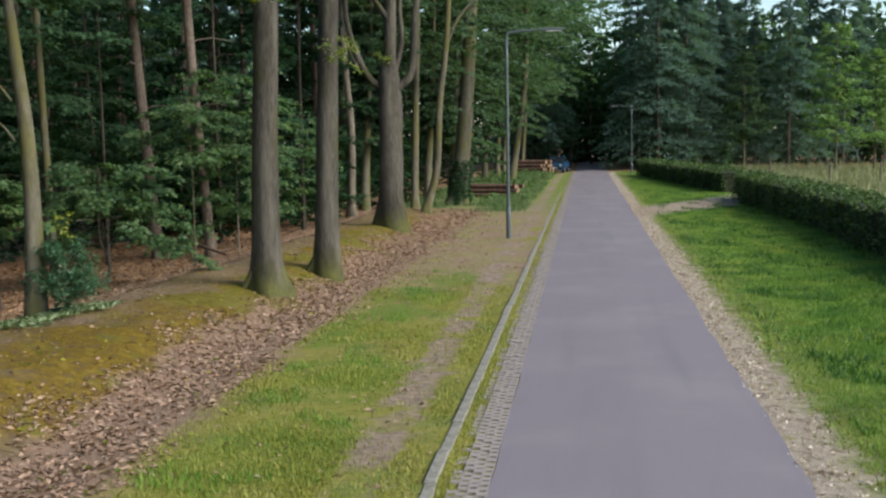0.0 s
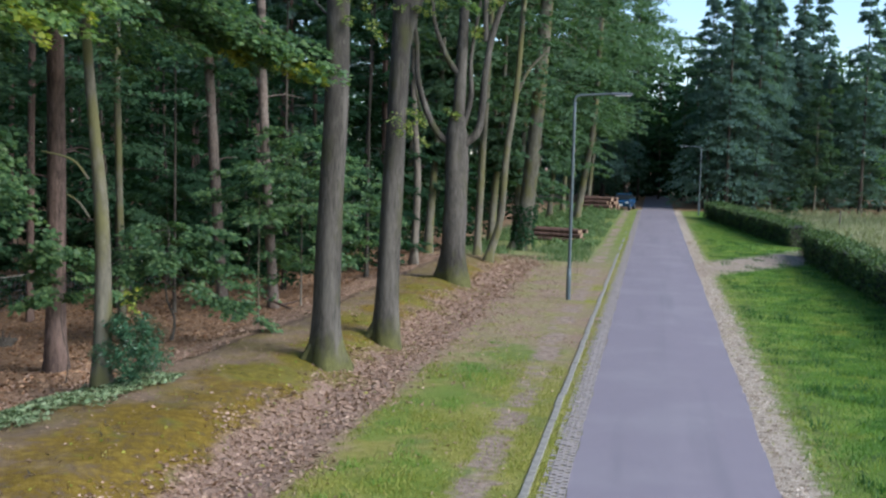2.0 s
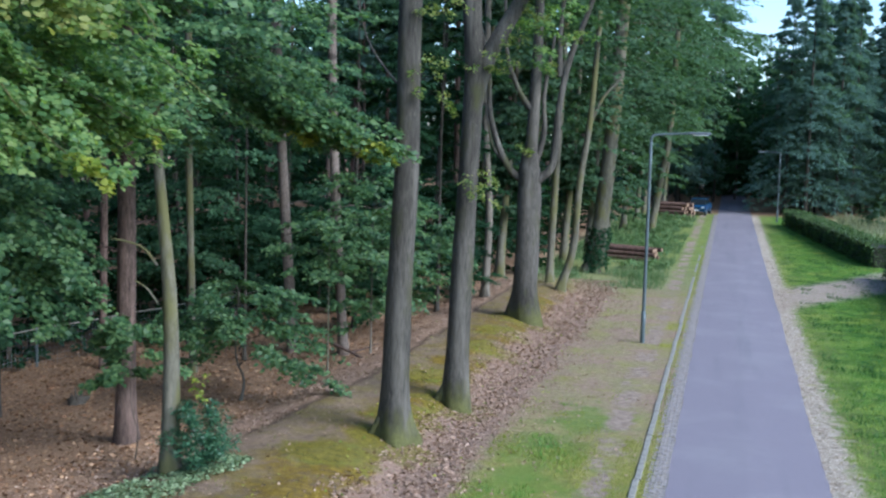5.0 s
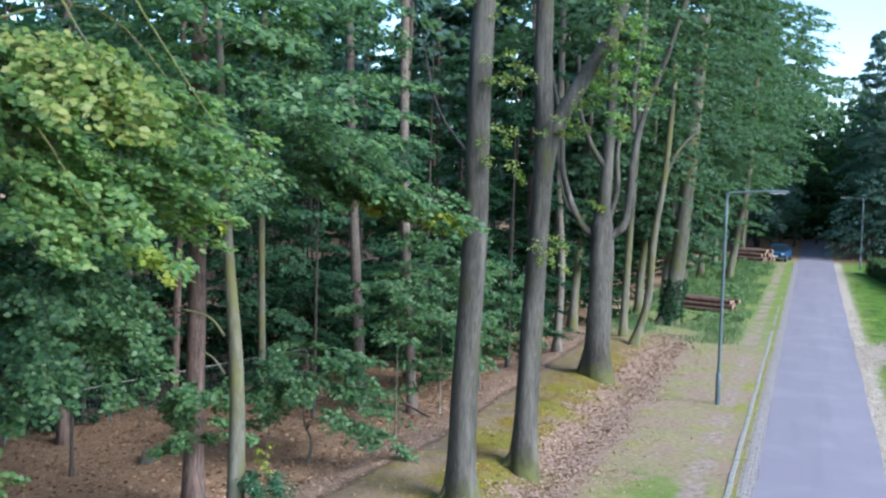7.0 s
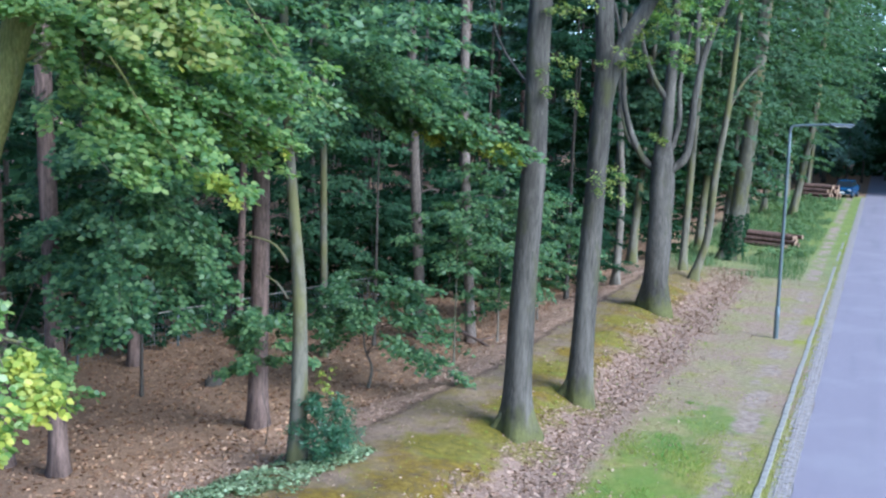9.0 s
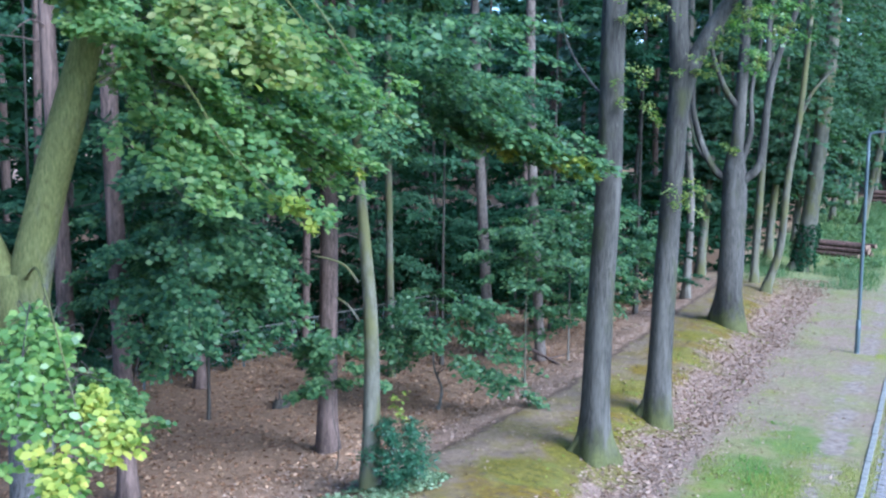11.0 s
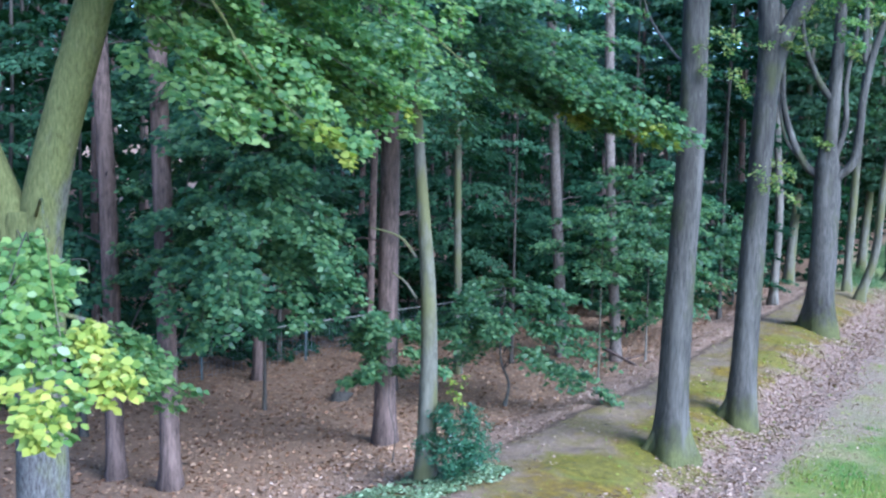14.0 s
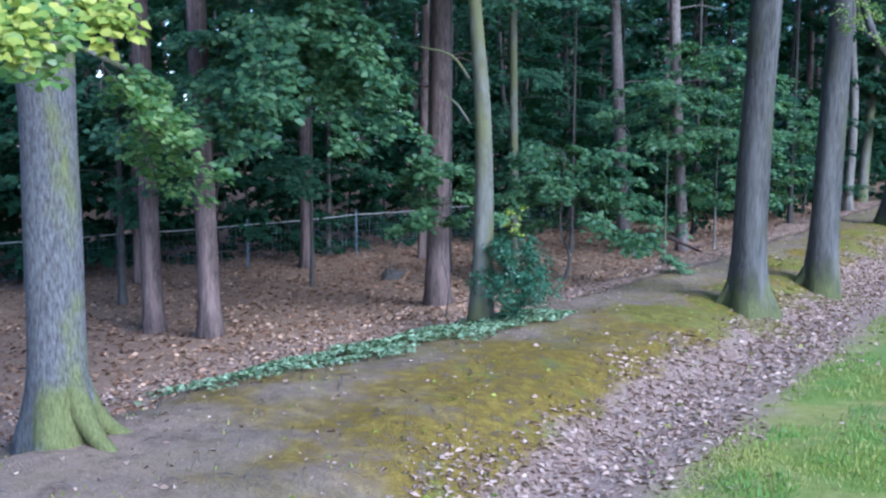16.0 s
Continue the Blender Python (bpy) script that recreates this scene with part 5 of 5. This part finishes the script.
for i in range(n_posts):
    p = fa + (fb - fa) * i / (n_posts - 1)
    z = float(ground_z(*p))
    part("post", tubes("post", [tube([(p[0], p[1], z - 0.2), (p[0], p[1], z + 0.5), (p[0], p[1], z + 1.06)], 0.024, 0.024, 8, 1, 0)], STEEL), fence)
    if i < n_posts - 1:
        q = fa + (fb - fa) * (i + 1) / (n_posts - 1)
        zq = float(ground_z(*q))
        part("rail", tubes("rail", [tube([(p[0], p[1], z + 0.94), ((p[0] + q[0]) / 2, (p[1] + q[1]) / 2, (z + zq) / 2 + 0.92), (q[0], q[1], zq + 0.94)], 0.017, 0.017, 6, 2, 0)], CONCRETE), fence)
        wires = []
        for h in np.linspace(0.1, 0.85, 6):
            wires.append(tube([(p[0], p[1], z + h), (q[0], q[1], zq + h)], 0.002, 0.002, 3, 1, 0))
        for s in np.linspace(0.02, 0.98, 26):
            w = p + (q - p) * s
            wires.append(tube([(w[0], w[1], z + 0.02), (w[0], w[1], z + 0.92)], 0.002, 0.002, 3, 1, 0))
        part("mesh_panel", tubes("mesh_panel", wires, GALV), fence)


# ---- stacked logs ----
def log(x, y, z, length, r, yaw, group, seed):
    g = np.random.default_rng(seed)
    t = tagged(new("log"), "felled log with reddish bark and pale sawn ends", "log", group)
    t.matrix_basis = pose(x, y, z, 0, 0, yaw)
    v, f = tube([(-length / 2, 0, 0), (0, 0, g.uniform(-0.02, 0.02)), (length / 2, 0, 0)], r, r * 0.93, 10, 3, 0.05, 0, g)
    part("bark", mesh_of("bark", v, f[:-1], LOGBARK, True), t)
    for end in (v[:10][::-1], v[-10:]):
        part("sawn_end", mesh_of("sawn_end", [*end, end.mean(0) * [1.002, 1, 1]], [(i, (i + 1) % 10, 10) for i in range(10)], CUT), t)


def log_pile(x, y, z, rows, length, r, yaw, group):
    yr = radians(yaw)
    k = 0
    for row in range(rows):
        n = rows + 3 - row
        for i in range(n):
            k += 1
            off = (i - (n - 1) / 2) * 2.05 * r
            along = random.uniform(-0.2, 0.2)
            rr = r * random.uniform(0.85, 1.0)
            log(x - math.sin(yr) * off + math.cos(yr) * along, y + math.cos(yr) * off + math.sin(yr) * along, z + r + row * 1.75 * r, length * random.uniform(0.82, 1.08), rr, yaw + random.uniform(-4, 4), group, k)


log_pile(-4.2, 55.1, 0.0, 3, 2.8, 0.12, -26, "log pile in the weeds")
log_pile(-3.6, 88.5, 0.0, 4, 2.2, 0.16, -24, "log pile at the wood's edge")


# ---- parked car ----
car = tagged(new("car"), "small blue hatchback parked at the wood's edge", "car")
car.matrix_basis = pose(-1.98, 93.5, 0.0, 0, 0, 82) @ Matrix.Diagonal((0.92, 0.92, 0.86, 1))
V, F = [], []
prof = ((-1.9, 0.35, 0.78), (-1.95, 0.75, 0.8), (-1.5, 0.92, 0.82), (-0.85, 0.98, 0.82), (0.9, 1.0, 0.82), (1.75, 0.95, 0.8), (1.92, 0.7, 0.78), (1.9, 0.35, 0.76))
for x, z, w in prof:
    V += [(x, -w, z), (x, w, z)]
n = len(prof)
F = [(2 * i, 2 * i + 1, 2 * ((i + 1) % n) + 1, 2 * ((i + 1) % n)) for i in range(n)] + [tuple(range(0, 2 * n, 2))[::-1], tuple(range(1, 2 * n, 2))]
me = mesh_of("body", V, F, PAINT)
bm = bmesh.new()
bm.from_mesh(me)
bmesh.ops.bevel(bm, geom=bm.edges[:], offset=0.06, segments=2, affect="EDGES")
bm.to_mesh(me)
bm.free()
part("body", me, car)
bm = bmesh.new()
r = bmesh.ops.create_cube(bm, size=1, matrix=Matrix.LocRotScale((0.25, 0, 1.2), None, (2.7, 1.46, 0.52)))
for v in r["verts"]:
    if v.co.z > 1.2:
        v.co.x, v.co.y = 0.25 + (v.co.x - 0.25) * 0.68, v.co.y * 0.82
bmesh.ops.bevel(bm, geom=bm.edges[:], offset=0.05, segments=2, affect="EDGES")
cabin = part("cabin", bm_mesh("cabin", bm, DARKGLASS), car, "dark glazed cabin")
bm = bmesh.new()
box(bm, -0.62, 1.12, -0.6, 0.6, 1.44, 1.5, 0.02)
part("roof", bm_mesh("roof", bm, PAINT), car)
for x in (-1.2, 1.2):
    for y in (-0.74, 0.74):
        w = part("wheel", tubes("wheel", [tube([(x, y - 0.1, 0.31), (x, y, 0.31), (x, y + 0.1, 0.31)], 0.31, 0.31, 16, 1, 0)], RUBBER), car)
        part("rim", tubes("rim", [tube([(x, y - 0.105, 0.31), (x, y, 0.31), (x, y + 0.105, 0.31)], 0.19, 0.19, 12, 1, 0)], GALV), w)
for y in (-0.62, 0.62):
    bm = bmesh.new()
    box(bm, -1.98, -1.9, y - 0.12, y + 0.12, 0.66, 0.8, 0.02)
    part("headlight", bm_mesh("headlight", bm, LENS), car)
    bm = bmesh.new()
    box(bm, 1.86, 1.94, y - 0.1, y + 0.1, 0.7, 0.9, 0.02)
    part("tail_light", bm_mesh("tail_light", bm, REDLENS), car)
bm = bmesh.new()
box(bm, -1.985, -1.955, -0.26, 0.26, 0.45, 0.56)
part("plate", bm_mesh("plate", bm, PLATE), car)

# meadow stakes
for x, y in ((13.2, 62.0), (16.8, 66.0), (17.5, 84.0), (12.0, 74.0)):
    s = tagged(new("stake"), "weathered wooden stake standing in the meadow", "stake", "meadow stakes")
    s.location = (x, y, float(ground_z(x, y)))
    part("post", tubes("post", [tube([(0, 0, -0.1), (0.02, 0, 0.7), (0.03, 0, 1.25)], 0.05, 0.045, 7, 2, 0.05)], BARK_PALE), s)

# fallen stick and stump on the forest floor
s = tagged(new("fallen_branch"), "dead forked branch lying on the leaf litter", "branch")
s.location = (-8.75, 27.0, float(ground_z(-8.75, 27.0)) + 0.05)
part("wood", tubes("wood", [tube([(-0.6, 0.2, 0.25), (0, 0, 0.08), (0.5, -0.4, 0.0)], 0.05, 0.025, 7, 3), tube([(0, 0, 0.08), (0.3, 0.2, 0.15), (0.6, 0.3, 0.3)], 0.03, 0.01, 6, 3)], BARK_PINE), s)
s = tagged(new("tree_stump"), "small rotten dark stump among fallen leaves", "stump")
s.location = (-12.75, 21.0, float(ground_z(-12.75, 21.0)))
part("wood", tubes("wood", [tube([(0, 0, -0.1), (0.02, 0, 0.05), (0.0, 0.03, 0.12)], 0.16, 0.1, 9, 3, 0.2, 0.6, rng)] + [tube([(0.1 * math.cos(a), 0.1 * math.sin(a), 0), (0.11 * math.cos(a), 0.11 * math.sin(a), 0.14), (0.13 * math.cos(a), 0.13 * math.sin(a), h)], 0.05, 0.008, 5, 2, 0.2, 0, rng) for a, h in ((0.2, 0.3), (1.3, 0.2), (2.3, 0.36), (3.4, 0.17), (4.4, 0.27), (5.4, 0.22))], BARK_SHADE), s)


# ---- scattered cover ----
def litter(name, label, n, xr, yr, size, material, seed, keep=None, lift=0.012, ratio=0.55):
    r = np.random.default_rng(seed)
    x, y = r.uniform(*xr, n), r.uniform(*yr, n)
    if keep is not None:
        m = r.random(n) < keep(x, y)
        x, y = x[m], y[m]
    P = np.stack([x, y, ground_z(x, y) + lift], 1)
    a = r.uniform(0, 6.28, len(x))
    D = np.stack([np.cos(a), np.sin(a), r.uniform(-0.1, 0.22, len(x))], 1)
    V = leaf_faces(P, D, np.array([0, 0, 1.0]) + r.normal(0, 0.42, P.shape), size * r.uniform(0.5, 1.4, len(x)), ratio, 0.22)
    tagged(part(name, quads(name, V, material)), label, "leaves", kind="stuff")


def blades(name, label, n, xr, yr, h, w, material, seed, keep=None):
    r = np.random.default_rng(seed)
    x, y = r.uniform(*xr, n), yr[0] + (yr[1] - yr[0]) * r.uniform(0, 1, n) ** 1.5
    if keep is not None:
        m = r.random(n) < keep(x, y)
        x, y = x[m], y[m]
    n = len(x)
    z = ground_z(x, y) - 0.005
    a = r.uniform(0, 6.28, n)
    hh = h * r.uniform(0.4, 1.2, n)
    dx, dy = np.cos(a) * w, np.sin(a) * w
    lx, ly = r.normal(0, 0.35, n) * hh, r.normal(0, 0.35, n) * hh
    V = np.stack([np.stack([x - dx, y - dy, z], 1), np.stack([x + dx, y + dy, z], 1), np.stack([x + lx, y + ly, z + hh], 1)], 1).reshape(-1, 3)
    tagged(part(name, quads(name, V, material, 3)), label, "grass", kind="stuff")


def patchy(x, y, f=0.9, cut=0.0):
    return np.clip(1.7 * (wave_noise(x, y, 2.2 / f, 7) - 0.25 - 0.3 * cut), 0.02, 1)


litter("swale_leaves", "bleached brown leaves filling the shallow swale", 52000, (-6.0, -3.3), (6, 46), 0.074, LITTER_PALE, 81, lambda x, y: np.clip(1.5 - np.abs(x + 4.62 - 0.2 * np.clip((14 - y) / 4.5, 0, 1) + 0.16 * np.sin(y * 1.3) + 0.12 * np.sin(y * 3.1)) / 0.66, 0, 1) * np.clip(0.35 + 1.1 * wave_noise(x, y, 0.7, 61), 0.2, 1), 0.014, 0.46)
litter("yellow_leaves", "a few yellow leaves fallen on the bank and swale", 420, (-6.6, -3.4), (6, 40), 0.07, LEAF_YELLOW, 99, None, 0.02)
litter("forest_leaves", "brown fallen leaves covering the forest floor", 46000, (-24, -8.6), (7, 46), 0.08, LITTER, 82)
litter("bank_leaves", "scattered dead leaves on the mossy bank", 2600, (-8.9, -5.2), (6, 44), 0.045, LITTER_PALE, 83, patchy)
litter("fallen_twigs", "thin dead twigs among the fallen leaves", 900, (-14, -3.8), (7, 36), 0.26, BARK_SHADE, 97, None, 0.02, 0.06)
def bank_back(y):
    return np.interp(y, [13, 18, 24], [-8.9, -7.75, -7.1])


litter("crest_leaves", "brown leaf scraps along the crest of the bank", 30000, (-10.4, -6.0), (6, 44), 0.06, LITTER_PALE, 98, lambda x, y: np.clip(0.04 + (bank_back(y) - 0.1 - x) * 5, 0.04, 1) * np.clip(0.25 + 1.3 * wave_noise(x, y, 1.1, 77), 0.1, 1) * np.clip(1.6 - (bank_back(y) - x) * 0.5, 0.15, 1))
blades("verge_clumps", "soft dark green grass clumps in the verge", 16000, (-3.6, -1.9), (8, 24), 0.085, 0.008, BLADE_LUSH, 92, lambda x, y: np.clip(5 * (wave_noise(x, y, 1.1, 52) - 0.66), 0, 0.9))
litter("verge_leaves", "dead leaves strewn from the swale into the grass", 7000, (-4.0, -1.1), (7, 46), 0.06, LITTER_PALE, 84, lambda x, y: np.clip(0.1 + np.clip((y - 14) / 10, 0, 1) * np.clip((-2.2 - x) * 0.6, 0, 0.9) * 1.4 * wave_noise(x, y, 1.3, 33), 0.1, 1))
litter("ivy_carpet", "pale green ivy spread along the back of the bank", 36000, (-9.9, -6.9), (10.4, 17.0), 0.07, LEAF_IVY, 85, lambda x, y: np.clip(1.3 - np.abs(x + 8.68 - (y - 11.3) * 0.2) / (0.42 + 0.5 * wave_noise(x, y, 1.4, 56)), 0, 1) * np.clip(3.2 * wave_noise(x, y, 0.8, 55) - 0.6, 0.04, 1) * np.clip((y - 10.9) / 1.3, 0, 1), 0.06)
blades("verge_grass", "short yellow-green grass of the verge", 100000, (-3.75, -1.06), (6.5, 40), 0.05, 0.008, BLADE, 86, lambda x, y: patchy(x, y, 0.7) * (1 - 0.8 * (np.abs(x + 1.6) < 0.22)) * (1 - 0.95 * np.clip((y - 18) / 8, 0, 1)))
blades("verge_tufts", "dark green grass tufts in the verge", 26000, (-3.7, -1.9), (7, 26), 0.065, 0.009, BLADE, 95, lambda x, y: np.clip(3 * (wave_noise(x, y, 1.6, 12) - 0.62), 0, 0.6) * np.clip((26 - y) / 6, 0, 1))
blades("kerb_grass", "grass growing between kerb and pavers", 17000, (-0.91, -0.62), (6.5, 60), 0.05, 0.007, BLADE, 87, lambda x, y: np.clip((-0.66 - x) / 0.2, 0.04, 1) * np.clip(0.2 + 1.3 * wave_noise(x, y, 0.5, 71), 0.1, 1))
blades("lawn_grass", "lush green grass beside the lane", 70000, (2.6, 7.2), (8, 75), 0.07, 0.011, BLADE_LUSH, 88, lambda x, y: np.clip((x - 2.4) * 1.2, 0, 1) * (1 - 0.95 * ((y - 1.7 * (x - 2) > 39.5) & (y - 1.7 * (x - 2) < 46))))
blades("lawn_tufts", "dark green clumps in the lawn", 52000, (2.9, 7.2), (8, 60), 0.12, 0.012, BLADE_TUFT, 96, lambda x, y: np.clip(4 * (wave_noise(x, y, 1.3, 31) - 0.6), 0, 0.85))
litter("shoulder_crumbs", "pale crumbs of sand and gravel beside the asphalt", 15000, (2.1, 3.0), (6, 60), 0.036, SAND_CLOD, 93, lambda x, y: np.clip((2.75 - x) * 2.2, 0, 1) * np.clip(2.4 * wave_noise(x, y, 0.6, 44) - 0.5, 0.05, 1), 0.012, 0.8)
blades("shoulder_grass", "sparse grass growing over the sandy shoulder", 5000, (2.25, 2.9), (8, 60), 0.05, 0.01, BLADE, 94, lambda x, y: np.clip((x - 2.15) * 1.2, 0, 1) * np.clip(2.2 * wave_noise(x, y, 1.0, 45) - 0.7, 0, 1))
blades("bank_moss_tufts", "small grass tufts on the mossy bank", 1500, (-8.4, -5.0), (8, 40), 0.045, 0.012, BLADE, 89, lambda x, y: patchy(x, y, 1.6, 0.35))
blades("roadside_weeds", "tall grass and weeds round the log piles", 90000, (-7.5, -2.0), (44, 96), 0.3, 0.013, BLADE_WEED, 90, lambda x, y: np.clip((-x - 1.65) * 1.1, 0.03, 1) * np.clip((y - 43) / 14, 0.03, 1) * patchy(x, y, 0.5))
r = np.random.default_rng(57)
x, y = r.uniform(-6.4, -2.3, 900), r.uniform(50, 93, 900)
keep = r.random(900) < np.clip(0.15 + 1.5 * (wave_noise(x, y, 5.0, 63) - 0.3), 0.05, 1) * np.clip((-x - 2.1) * 0.9, 0, 1) * (np.hypot((x + 4.0) / 1.9, (y - 54.0) / 2.6) > 1)
x, y = x[keep], y[keep]
n = len(x)
V = sprays(r, np.stack([x, y, ground_z(x, y)], 1), r.uniform(-3.14, 3.14, n), r.uniform(0.5, 1.3, n), r.uniform(0.4, 0.95, n), 6, 6, 0.13, 0.2, 0.6, 0.5, light=OPEN)
V[:, 2] = np.maximum(V[:, 2], 0.01)
tagged(part("brambles", quads("brambles", V, LEAF_WEED)), "soft green brambles and nettles round the log piles", "undergrowth", kind="stuff")
blades("meadow_grass", "tall dry meadow grass behind the hedge", 50000, (8.4, 48), (30, 97), 0.6, 0.03, BLADE_DRY, 91)


# ---- distant woods ----
def far_woods(name, n, xr, yr, top, size, seed, material=LEAF_DEEP):
    r = np.random.default_rng(seed)
    x, y = r.uniform(*xr, n), r.uniform(*yr, n)
    h = top * (0.8 + 0.2 * np.sin(x * 0.35 + np.sin(y * 0.4) * 2) * np.sin(y * 0.23 + x * 0.11))
    P = np.stack([x, y, r.uniform(0, 1, n) ** 0.8 * h - 0.3], 1)
    V = leaf_faces(P, r.normal(0, 1, P.shape), r.normal(0, 1, P.shape) + [0, 0, 0.6], size * r.uniform(0.6, 1.3, n))
    tagged(part(name, quads(name, V, material)), "dense dark green woods in the distance", "woods", kind="stuff")


far_woods("far_woods", 18000, (-70, 90), (138, 170), 19, 1.4, 301)
far_woods("far_woods_side", 18000, (-60, -41), (-10, 140), 19, 1.3, 302)
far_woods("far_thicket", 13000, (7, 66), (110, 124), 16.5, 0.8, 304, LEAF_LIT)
far_woods("far_woods_lane", 9000, (-9, 11), (126, 142), 14, 0.8, 303)
